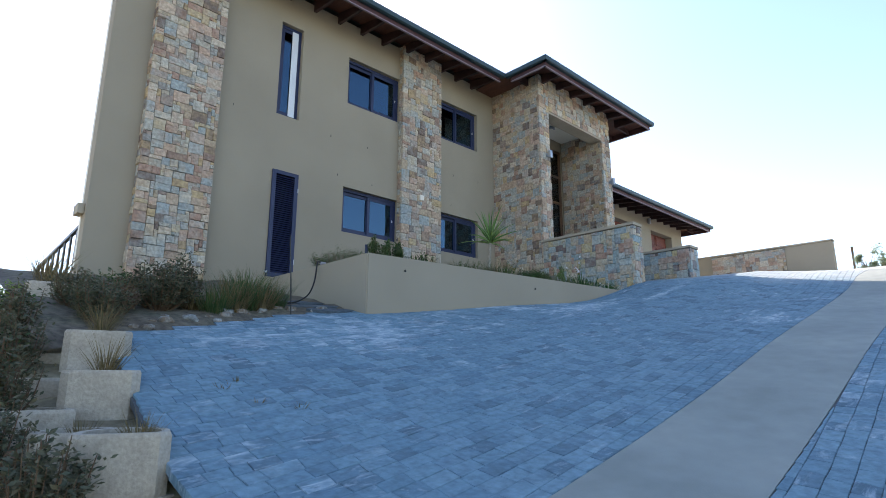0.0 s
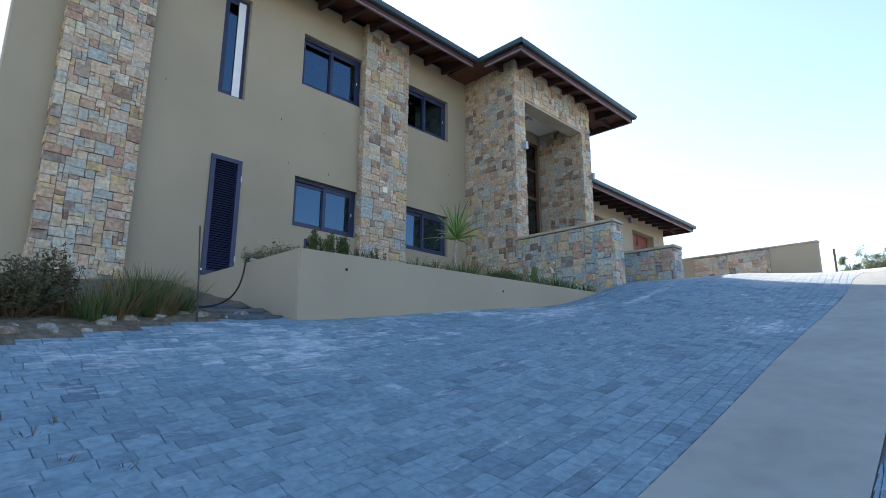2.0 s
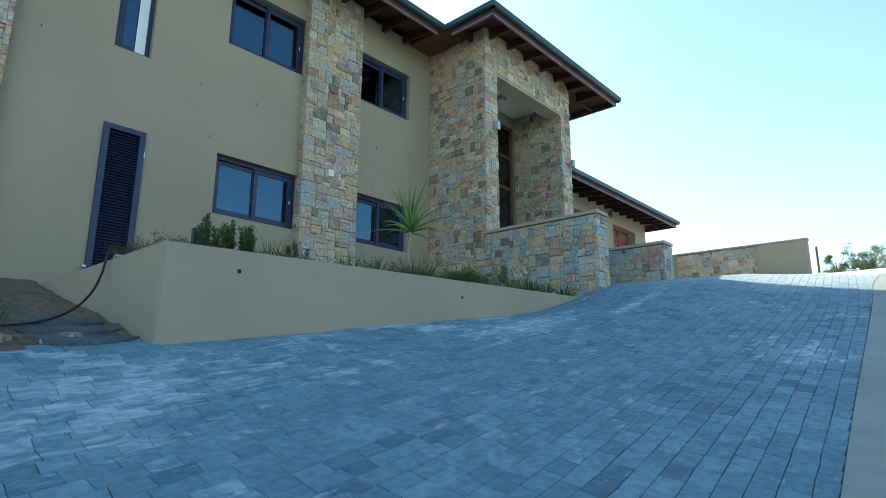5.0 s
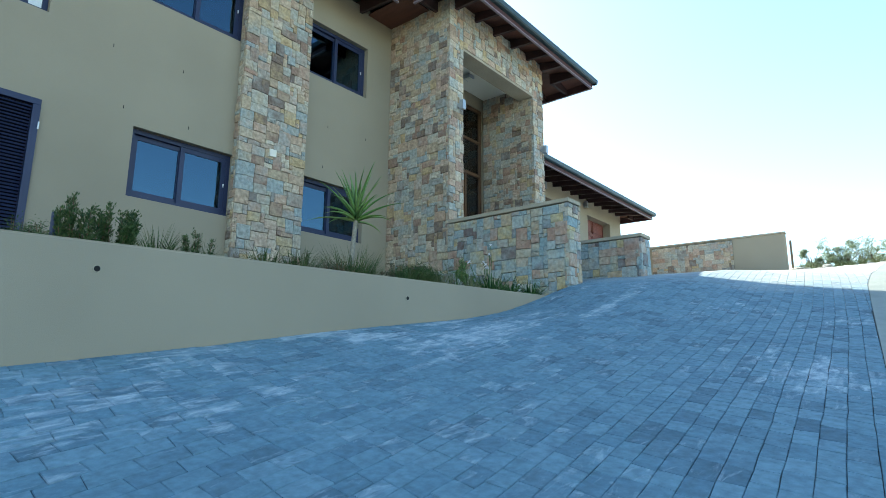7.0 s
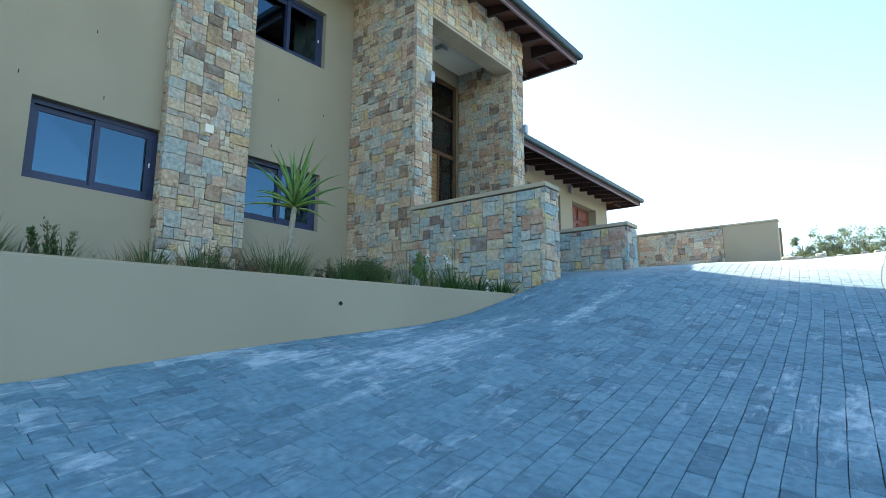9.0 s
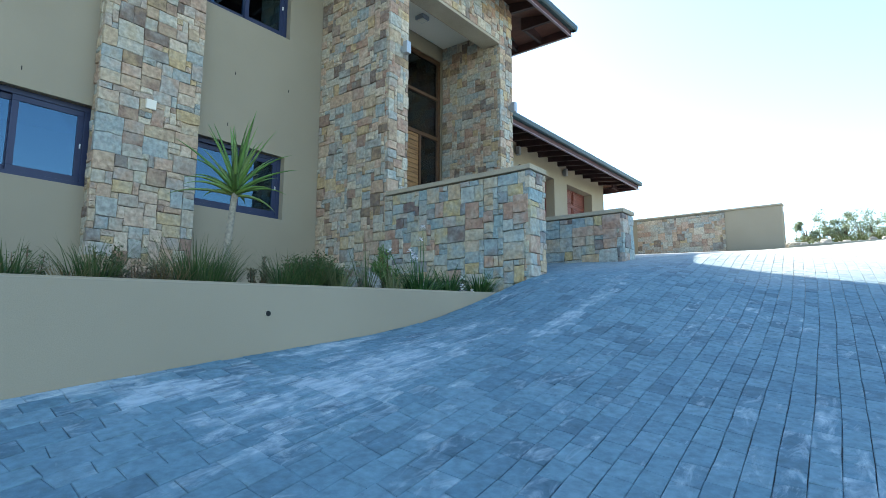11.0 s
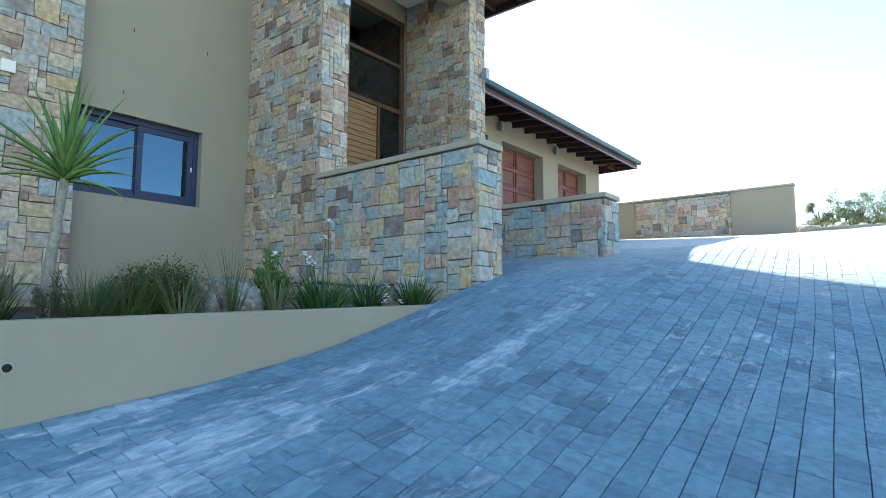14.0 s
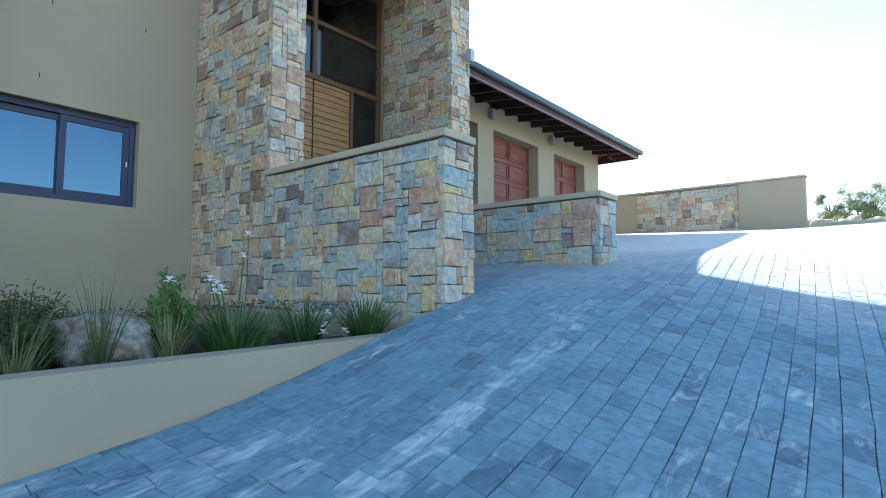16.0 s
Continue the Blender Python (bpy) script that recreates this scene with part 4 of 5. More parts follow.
TUFTS = [(9.80, 6.56, 60, 0.34, 0.045, 0.009, M_PALEGRASS, "upright pale green grass tuft"), (9.42, 6.54, 34, 0.50, 0.04, 0.007, M_GRASS, "tall wispy green grass"), (9.05, 6.50, 75, 0.40, 0.06, 0.008, M_PALEGRASS, "pale green drying grass tuft"),
         (8.78, 6.6, 160, 0.34, 0.12, 0.008, M_GRASS, "fine green grass tuft"), (8.57, 6.62, 120, 0.38, 0.10, 0.008, M_GRASS, "fine green grass tuft"),
         (7.86, 6.75, 300, 0.42, 0.22, 0.008, M_GRASS, "broad fine green grass clump"), (7.60, 6.7, 120, 0.28, 0.14, 0.008, M_DRYGRASS, "brownish dry grass tuft"),
         (5.66, 6.62, 150, 0.30, 0.10, 0.008, M_GRASS, "fine green grass tuft"), (6.45, 6.55, 110, 0.22, 0.10, 0.007, M_DRYGRASS, "brownish dry grass tuft"),
         (6.65, 6.62, 110, 0.28, 0.10, 0.008, M_GRASS, "fine green grass tuft"), (7.15, 6.75, 150, 0.34, 0.13, 0.008, M_GRASS, "fine green grass tuft"),
         (8.15, 6.9, 120, 0.36, 0.08, 0.008, M_GRASS, "upright green grass tuft"), (6.95, 6.6, 80, 0.20, 0.10, 0.007, M_DRYGRASS, "brownish dry grass tuft"),
         (9.70, 6.9, 40, 0.34, 0.05, 0.008, M_GRASS, "tall wispy green grass"), (9.0, 6.95, 130, 0.40, 0.12, 0.008, M_GRASS, "fine green grass tuft"),
         (6.2, 6.9, 90, 0.30, 0.08, 0.007, M_GRASS, "fine green grass tuft"), (10.5, 6.8, 90, 0.26, 0.09, 0.008, M_GRASS, "fine green grass tuft")]
for i, (x, y, n, h, s, w, m, label) in enumerate(TUFTS):
    grass_tuft(x, y, bed_at(x, y), 100 + i, n, h, s, w, m, label, lean=0.1 if "wispy" in label else 0.25, droop=0.4 if "wispy" in label else 0.8)

SHRUBS = [(9.90, 6.76, 0.13, 0.56, 13, 75, 0.06, M_FEATHER, "upright feathery green plant with leafy spikes", True), (10.02, 6.95, 0.12, 0.40, 9, 60, 0.05, M_FEATHER, "upright feathery green plant with leafy spikes", True), (9.04, 6.74, 0.24, 0.36, 70, 60, 0.05, M_SHRUB, "rounded dense green garden shrub", False),
          (9.16, 7.05, 0.32, 0.46, 90, 60, 0.05, M_SHRUB, "rounded dense green garden shrub", False),
          (8.85, 6.85, 0.22, 0.36, 26, 55, 0.045, M_SHRUB, "rounded dense green garden shrub", False), (5.20, 6.85, 0.22, 0.56, 18, 90, 0.055, M_SHRUB, "dark shrub with upright leafy spikes", True),
          (5.42, 6.82, 0.18, 0.52, 15, 90, 0.055, M_SHRUB, "dark shrub with upright leafy spikes", True), (6.06, 6.75, 0.15, 0.36, 10, 70, 0.045, M_SHRUB, "dark shrub with upright leafy spikes", True),
          (8.42, 6.75, 0.13, 0.36, 8, 60, 0.04, M_GREYSHRUB, "grey shrub with upright spikes", True), (4.95, 7.6, 0.42, 0.42, 80, 50, 0.045, M_SHRUB, "low clipped green shrub", False),
          (4.98, 7.0, 0.24, 0.28, 40, 40, 0.045, M_SHRUB, "low green shrub in the terrace", False), (7.41, 6.65, 0.20, 0.24, 26, 40, 0.035, M_GREYSHRUB, "low grey-brown shrub in the terrace", False),
          (7.3, 6.95, 0.16, 0.34, 16, 50, 0.045, M_SHRUB, "small green shrub in the bed", False), (6.85, 7.0, 0.14, 0.30, 12, 40, 0.04, M_SHRUB, "small green shrub in the bed", False),
          (8.0, 7.2, 0.30, 0.36, 20, 40, 0.03, M_GREYSHRUB, "airy grey shrub with dry seed heads", False)]
for i, (x, y, rad, h, st, lv, size, m, label, spiky) in enumerate(SHRUBS):
    shrub(x, y, bed_at(x, y), 200 + i, rad, h, st, lv * 2, size * 0.7, m, label, 0.3, spiky)

# bark chips and dead leaves on the soil
r = random.Random(77)
bm = bmesh.new()
for _ in range(2600):
    x, y = r.uniform(8.4, 11.6), 6.36 + 0.95 * r.random() ** 1.3
    add_leaf(bm, Vector((x * U, y * U, (bed_height(x, y) + r.uniform(0.0, 0.012)) * U)), Vector((r.gauss(0, 1), r.gauss(0, 1), r.uniform(-0.1, 0.4))), Vector((r.gauss(0, 0.4), r.gauss(0, 0.4), 1)), r.uniform(0.015, 0.05), r.uniform(0.2, 0.5))
tagged(link("mulch", bm, M_LITTER), "dark bark chips and dead leaves on the soil", "mulch", kind="stuff")

# small rosette with two grey leaves
grass_tuft(5.81, 6.5, bed_at(5.81, 6.5), 150, 9, 0.26, 0.03, 0.035, M_GREYSHRUB, "small grey rosette with broad pointed leaves", "succulent", "succulent", 0.8, 0.3, "terrace succulents")


def rock(x, y, z, sx, sy, sz, seed, label, material=None, name="rock", group="garden rocks"):
    bm = bmesh.new()
    bmesh.ops.create_icosphere(bm, subdivisions=4 if sx > 0.2 else 3, radius=1)
    for v in bm.verts:
        n = v.co.normalized()
        k = 1 + 0.24 * noise.noise(n * 1.3 + Vector((seed, 0, 0))) + 0.14 * noise.noise(n * 3.4 + Vector((0, seed, 0))) + 0.05 * noise.noise(n * 9 + Vector((0, 0, seed)))
        q = Vector((math.copysign(abs(n.x) ** 0.75, n.x), math.copysign(abs(n.y) ** 0.75, n.y), math.copysign(abs(n.z) ** 0.75, n.z)))
        v.co = Vector((q.x * sx * k, q.y * sy * k, q.z * sz * k + sz * 0.55))
    ob = link(name, bm, material or M_ROCK, smooth=True)
    ob.location = (x * U, y * U, z * U)
    return tagged(ob, label, "rock", group)


rock(9.52, 6.76, bed_at(9.52, 6.72) + 0.03, 0.255, 0.15, 0.165, 3.1, "rounded brown and grey garden boulder")
rock(8.72, 6.95, bed_at(8.72, 6.95) - 0.05, 0.12, 0.1, 0.10, 7.7, "small pale garden boulder")
rock(7.48, 6.9, bed_at(7.48, 6.9) - 0.05, 0.12, 0.1, 0.10, 9.2, "small pale garden boulder")
rock(6.98, 6.75, bed_at(6.98, 6.75) - 0.06, 0.09, 0.08, 0.08, 4.2, "small pale garden stone")
rock(10.45, 6.75, bed_at(10.45, 6.75) - 0.04, 0.08, 0.06, 0.06, 5.5, "small dark garden stone")

# ---- tree aloe ----
aloe = thing("tree_aloe", 8.66, 7.75, bed_at(8.66, 7.75), "young tree aloe with bare grey trunk and green rosette", "aloe")
h_trunk = 1.07
put_local("trunk", tube([(0.0, 0, -0.05), (0.01, 0.0, 0.3), (0.03, -0.01, 0.62), (0.07, -0.02, h_trunk)], 0.046, 14, 0.030), M_ALOETRUNK, aloe, "bare grey ringed trunk")
r = random.Random(8)
for i in range(36):
    f = i / 35
    heading = i * 2.39996 + r.uniform(-0.2, 0.2)
    lean = 0.05 + 1.35 * (1 - f) ** 0.9 + r.uniform(-0.08, 0.08)
    length = r.uniform(0.5, 0.8) * (0.85 + 0.2 * f)
    droop = r.uniform(0.45, 1.0) * (0.35 + 0.9 * (1 - f))
    h = Vector((math.cos(heading), math.sin(heading), 0))
    s = Vector((-h.y, h.x, 0))
    p = Vector((0.07, -0.02, h_trunk - 0.03 + 0.10 * f)) + h * 0.012
    bm = bmesh.new()
    rings = []
    seg = 8
    ang = lean
    for k in range(seg + 1):
        q = k / seg
        w = 0.033 * (1 - q ** 1.5) * (0.75 + 0.25 * min(1, 5 * q)) + 0.0012
        fwd = h * math.sin(ang) + Vector((0, 0, 1)) * math.cos(ang)
        nrm = fwd.cross(s).normalized()
        nrm = nrm if nrm.z > 0 or q < 0 else -nrm
        rings.append([bm.verts.new(p + s * w + nrm * w * 0.35), bm.verts.new(p - nrm * w * 0.05), bm.verts.new(p - s * w + nrm * w * 0.35), bm.verts.new(p - nrm * w * 0.5)])
        ang += droop / seg * (0.5 + q)
        p = p + fwd * (length / seg)
    for a, b in zip(rings, rings[1:]):
        for k in range(4):
            bm.faces.new((a[k], a[(k + 1) % 4], b[(k + 1) % 4], b[k]))
    bm.faces.new(rings[0])
    bm.faces.new(rings[-1][::-1])
    bmesh.ops.recalc_face_normals(bm, faces=bm.faces[:])
    ob = put_local("leaf", bm, M_ALOE, aloe)
    for poly in ob.data.polygons:
        poly.use_smooth = True

# ---- lower bed beside the drive ----
def low_at(x, y):
    return drive_height(x, y) + 0.0


LOW = [(1.28, 5.75, 0.24, 0.42, 40, 60, 0.045, M_GREYSHRUB, "tangled grey dry shrub behind the blocks", False), (1.2, 6.25, 0.26, 0.40, 40, 60, 0.045, M_GREYSHRUB, "tangled grey dry shrub behind the blocks", False), (1.5, 6.05, 0.18, 0.34, 26, 50, 0.04, M_TWIG, "brown twiggy dead shrub", False),
       (1.95, 6.35, 0.32, 0.55, 60, 70, 0.05, M_GREYSHRUB, "dense dark dry garden shrub", False), (2.22, 6.5, 0.22, 0.66, 30, 60, 0.05, M_GREYSHRUB, "dense dark dry garden shrub", False),
       (1.7, 7.2, 0.26, 0.35, 24, 50, 0.045, M_SHRUB, "small green shrub in the bed", False)]
for i, (x, y, rad, h, st, lv, size, m, label, spiky) in enumerate(LOW):
    shrub(x, y, low_at(x, y), 300 + i, rad, h, st, lv, size, m, label, 0.4, spiky)
for i, (x, y, n, h, s, m, label) in enumerate([(2.72, 6.35, 200, 0.42, 0.16, M_DRYGRASS, "brown and green dry grass clump"), (2.9, 6.5, 200, 0.45, 0.17, M_GRASS, "tall green grass clump"),
                                               (3.12, 6.5, 180, 0.44, 0.15, M_DRYGRASS, "tall dry grass clump"), (3.36, 6.62, 150, 0.40, 0.12, M_GRASS, "tall green grass clump"),
                                               (2.5, 6.25, 150, 0.34, 0.14, M_GRASS, "green grass clump in the bed"), (1.55, 6.3, 120, 0.35, 0.12, M_DRYGRASS, "small dry grass clump"),
                                               (3.2, 7.0, 180, 0.46, 0.18, M_GRASS, "tall green grass clump"), (1.3, 8.6, 120, 0.5, 0.14, M_DRYGRASS, "tall dry grass clump"),
                                               (2.35, 6.45, 110, 0.25, 0.12, M_DRYGRASS, "low dry grass clump")]):
    grass_tuft(x, y, low_at(x, y), 330 + i, n, h, s, 0.009, m, label, group="bed grasses", lean=0.3, droop=0.6)
r = random.Random(77)
for i, (x, y) in enumerate([(1.75, 4.1), (1.9, 4.2), (1.85, 3.75), (2.05, 3.55)]):
    grass_tuft(x, y, drive_height(x, y) - 0.01, 360 + i, 22, 0.07, 0.05, 0.008, M_DRYGRASS, "tiny weed growing in the paving joints", "weed", "weed", 0.9, 0.5, "joint weeds")

for i in range(22):
    x = 1.5 + 2.4 * i / 21 + r.uniform(-0.06, 0.06)
    y = low_edge(x) + r.uniform(0.02, 0.35)
    s = r.uniform(0.025, 0.06)
    rock(x, y, low_at(x, y) + 0.0, s * 1.3, s, s * 0.7, 60 + i, "small loose brown stone in the bed", group="bed stones")

# slate slabs in front of the terrace corner
for i, (x, y, a, b, rz) in enumerate([(4.05, 6.36, 0.36, 0.18, 4), (4.02, 6.72, 0.36, 0.18, -3), (4.06, 7.1, 0.34, 0.2, 6)]):
    rr = random.Random(500 + i)
    pts = [(a * math.cos(t) * rr.uniform(0.85, 1.1), b * math.sin(t) * rr.uniform(0.85, 1.1)) for t in (k * 2 * math.pi / 9 for k in range(9))]
    bm = prism(pts, "z", -0.03, 0.012)
    slab = link("slate_slab", bm, M_SLATE)
    slab.matrix_world = at(x, y, drive_height(x, y) + 0.02, rz, 11, -4)
    tagged(slab, "loose flat grey slate slab", "slab", "slate slabs")

# thin rod, tap and hose
rod = link("garden_stake", tube([(3.40, 6.20, 1.9), (3.375, 6.225, 2.5), (3.35, 6.25, 3.0)], 0.008, 8), M_BLACK)
tagged(rod, "thin black metal stake standing in the bed", "stake")
hose = thing("hose_pipe", 4.40, 6.95, 2.9, "black hose hanging from a tap on the terrace", "hose")
hose_line = [Vector(p) for p in ((4.50, 7.36, 2.97), (4.42, 7.35, 2.985), (4.39, 7.33, 2.92), (4.36, 7.30, 2.78), (4.28, 7.22, 2.60), (4.14, 7.10, 2.44), (3.96, 6.98, 2.33), (3.78, 6.90, 2.27), (3.60, 6.86, 2.24))]
bent = []
for i in range(len(hose_line) - 1):
    p0, p1, p2, p3 = (hose_line[clamp(i + k, 0, len(hose_line) - 1)] for k in (-1, 0, 1, 2))
    for f in (0.0, 0.2, 0.4, 0.6, 0.8):
        bent.append(0.5 * (2 * p1 + (p2 - p0) * f + (2 * p0 - 5 * p1 + 4 * p2 - p3) * f ** 2 + (3 * p1 - p0 - 3 * p2 + p3) * f ** 3))
part("hose", tube(bent + hose_line[-1:], 0.011, 10), M_HOSE, hose, smooth=True)
part("tap", tube([(4.55, 7.36, 2.97), (4.46, 7.36, 2.97)], 0.022, 10), M_STEEL, hose, "small metal tap")
standpipe = link("standpipe", tube([(5.03, 6.98, 2.9), (5.03, 6.98, 3.28)], 0.026, 12), M_FRAME)
tagged(standpipe, "short dark blue standpipe in the planted terrace", "pipe")
tap = link("tap_handle", box(4.955, 5.005, 10.17, 10.21, 3.26, 3.30, 0.01), M_STEEL)
tap.parent, tap.matrix_parent_inverse = louvre, Matrix.Translation(-world_of(louvre))
tap["label"] = "small steel latch"

# ---- hollow planter blocks along the edge of the drive ----
def planter_block(seed):
    """A D-shaped hollow concrete retaining block filled with soil, modelled round its base."""
    w, d, h = 0.225, 0.36, 0.31
    outer = [(-w, -0.06), (-w + 0.05, -0.11), (w - 0.05, -0.11), (w, -0.06)] + [(w * math.cos(a), 0.02 + d * math.sin(a) * 0.8) for a in (math.pi * k / 12 for k in range(1, 12))]
    inner = [(x * 0.78, 0.035 + (y - 0.035) * 0.72) for x, y in outer]
    bm = bmesh.new()
    rings = [[bm.verts.new((x, y, z)) for x, y in ring] for ring, z in ((outer, 0), (outer, h - 0.02), ([(x * 0.96, 0.035 + (y - 0.035) * 0.95) for x, y in outer], h), (inner, h), (inner, h - 0.06))]
    k = len(outer)
    for a, b in zip(rings, rings[1:]):
        for i in range(k):
            bm.faces.new((a[i], a[(i + 1) % k], b[(i + 1) % k], b[i]))
    bm.faces.new(rings[0][::-1])
    bmesh.ops.recalc_face_normals(bm, faces=bm.faces[:])
    soil = bmesh.new()
    ring = [soil.verts.new((x, y, h - 0.055 + 0.01 * math.sin(3 * x * 20))) for x, y in inner]
    mid = soil.verts.new((0, 0.08, h - 0.02))
    for i in range(k):
        soil.faces.new((ring[i], ring[(i + 1) % k], mid))
    return bm, soil


first = thing("planter_block", 0.90, 3.26, 0.72, "hollow tan concrete retaining block filled with soil", "block", "planter blocks")
shell, soil = planter_block(0)
put_local("shell", shell, M_BLOCK, first)
put_local("soil", soil, M_SOIL, first, "dry brown soil")
first.rotation_euler.z = radians(-20)
for x, y, z, rz in [(0.80, 3.70, 0.70, -16), (1.02, 4.28, 1.03, -18), (1.14, 5.02, 1.33, -16), (0.98, 6.35, 1.62, -10), (0.80, 4.72, 0.98, -12), (0.64, 4.15, 0.80, -12),
                    (0.94, 3.24, 0.42, -20), (0.60, 3.60, 0.46, -16), (1.04, 4.33, 0.73, -18), (0.88, 5.35, 1.16, -14), (1.16, 5.05, 1.03, -16), (1.1, 7.0, 1.93, -10)]:
    copy_thing(first, at(x, y, z, rz))
for i, (x, y, z, n, h, m) in enumerate([(0.98, 3.28, 0.98, 70, 0.16, M_DRYGRASS), (1.04, 4.32, 1.32, 80, 0.26, M_DRYGRASS), (1.16, 5.05, 1.63, 90, 0.28, M_DRYGRASS), (0.84, 3.8, 0.98, 40, 0.10, M_DRYGRASS), (1.12, 7.0, 2.2, 90, 0.3, M_DRYGRASS)]):
    grass_tuft(x, y, z, 400 + i, n, h, 0.06, 0.006, m, "dry brown plant growing in a block", "dry_plant", "plant", 0.4, 0.5, "block plants")

# rough shrubs on the bank below the blocks
BANK = [(0.55, 3.15, 0.22, 0.40, 40, 40, M_GREYSHRUB), (0.36, 3.7, 0.26, 0.55, 44, 40, M_GREYSHRUB), (0.50, 4.35, 0.24, 0.5, 40, 40, M_GREYSHRUB), (0.0, 3.9, 0.3, 0.7, 44, 40, M_TWIG), (0.62, 5.15, 0.24, 0.5, 36, 45, M_GREYSHRUB), (0.30, 3.4, 0.22, 0.40, 40, 20, M_TWIG), (0.22, 4.1, 0.30, 0.6, 40, 30, M_GREYSHRUB), (0.40, 5.1, 0.28, 0.62, 34, 45, M_SHRUB), (0.66, 5.8, 0.28, 0.55, 30, 50, M_GREYSHRUB),
        (0.30, 5.4, 0.34, 0.4, 30, 50, M_GREYSHRUB), (0.75, 6.4, 0.30, 0.3, 30, 50, M_SHRUB), (0.45, 6.6, 0.34, 0.3, 30, 50, M_GREYSHRUB), (0.90, 7.6, 0.26, 0.25, 30, 50, M_LIME),
        (0.52, 7.7, 0.3, 0.25, 30, 50, M_LIME), (0.05, 3.3, 0.3, 0.45, 34, 50, M_TWIG), (1.3, 8.2, 0.3, 0.3, 24, 50, M_GREYSHRUB), (0.1, 4.6, 0.4, 0.7, 34, 50, M_TWIG),
        (0.2, 6.9, 0.35, 0.3, 30, 50, M_SHRUB), (0.95, 9.2, 0.35, 0.3, 30, 50, M_GREYSHRUB), (0.3, 8.8, 0.4, 0.3, 34, 50, M_SHRUB)]
for i, (x, y, rad, h, st, lv, m) in enumerate(BANK):
    shrub(x, y, ground_height(x, y) - 0.18, 420 + i, rad, h, st, lv, 0.045, m, "fresh yellow-green shrub on the bank" if m is M_LIME else "tangled dry shrub on the bank", 0.45, False, "bank shrubs")

# ---- balustrade behind the house corner ----
rail_wall = thing("terrace_wall", 2.05, 17, 1.5, "plastered low wall carrying a black balustrade", "wall")
part("wall", box(1.90, 2.2, 10.66, 26, -0.8, 2.78), M_PLASTER, rail_wall)
balustrade = thing("balustrade", 2.05, 17, 2.78, "black metal balustrade on the low wall", "railing")


def rail_top(y):
    return 3.77 - 0.065 * (y - 10.7)


part("top_rail", prism([(10.66, rail_top(10.66) - 0.05), (24, rail_top(24) - 0.05), (24, rail_top(24)), (10.66, rail_top(10.66))], "x", 1.93, 1.99), M_BLACK, balustrade)
y = 10.95
while y < 23.8:
    part("baluster", box(1.945, 1.975, y - 0.045, y + 0.045, 2.78, rail_top(y) - 0.05, 0.008), M_BLACK, balustrade)
    y += 0.47

# ---- top of the drive: kerb, rocks, scrub and trees ----
kerb = link("kerb", box(28.6, 28.75, -6, 5.5, 5.0, 5.60, 0.02), M_CONCRETE)
tagged(kerb, "pale concrete kerb at the top of the drive", "kerb", kind="structure")
r = random.Random(21)
for i in range(26):
    y = 5.7 - i * 0.32 + r.uniform(-0.1, 0.1)
    x = 29.2 + r.uniform(-0.2, 0.7)
    s = r.uniform(0.07, 0.17) * (1.2 if i < 6 else 0.8)
    rock(x, y, drive_height(x, y) - 0.02, s * 1.2, s, s * 0.8, 30 + i, "pale sunlit loose rock on the bank", M_BANKROCK, group="bank rocks")
for i in range(16):
    x, y = 30.0 + r.uniform(0, 2), 5.6 - i * 0.55 + r.uniform(-0.2, 0.2)
    grass_tuft(x, y, drive_height(x, y), 600 + i, 110, 0.42, 0.3, 0.02, M_PALEGRASS, "pale dry grass on the bank", group="bank grasses", lean=0.4)


def scrub_tree(x, y, z, height, radius, seed, label, leaf=M_TREELEAF):
    r = random.Random(seed)
    t = thing("tree", x, y, z, label, "tree", "scrub trees")
    put_local("trunk", tube([(0, 0, -0.1), (0.03, 0.02, height * 0.3), (0.0, 0.05, height * 0.6)], 0.05, 8, 0.02), M_BARK, t)
    limbs, crown = bmesh.new(), bmesh.new()
    for k in range(13):
        a = r.uniform(0, 6.28)
        c = Vector((radius * 0.9 * math.cos(a) * r.random() ** 0.5, radius * 0.9 * math.sin(a) * r.random() ** 0.5, height * r.uniform(0.18, 0.95)))
        limb = tube([(0.02, 0.02, height * 0.22), tuple(c * 0.55 + Vector((0, 0, height * 0.08))), tuple(c)], 0.022, 5, 0.006)
        me = bpy.data.meshes.new("tmp")
        limb.to_mesh(me)
        limb.free()
        limbs.from_mesh(me)
        bpy.data.meshes.remove(me)
        rad = radius * r.uniform(0.2, 0.42)
        for q in range(130):
            d = Vector((r.gauss(0, 1), r.gauss(0, 1), r.gauss(0, 0.8)))
            d = d.normalized() * rad * r.random() ** 0.45
            add_leaf(crown, c + d, Vector((r.gauss(0, 1), r.gauss(0, 1), r.gauss(0, 0.7))), Vector((r.gauss(0, 1), r.gauss(0, 1), 1)), r.uniform(0.06, 0.12), 0.35)
    put_local("branch", limbs, M_BARK, t)
    put_local("crown", crown, leaf, t, "open uneven crown of small leaves")


for i, (x, y, h, rad) in enumerate([(33.0, 5.35, 1.0, 0.45), (34.0, 4.6, 1.25, 0.6), (34.5, 3.6, 1.2, 0.7), (33.5, 2.4, 1.0, 0.7), (35.0, 1.4, 1.4, 0.8), (34.0, 0.2, 1.1, 0.7), (36.0, -1.2, 1.5, 0.9), (35.0, -2.6, 1.2, 0.8), (33.6, 4.1, 0.9, 0.6), (36.0, -4.5, 1.5, 0.9), (33.4, 4.95, 0.8, 0.5), (33.0, 3.2, 0.8, 0.6)]):
    scrub_tree(x, y, drive_height(x, y), h * 1.15, rad, 700 + i, "small scrubby tree on the bank", M_TREELEAF)
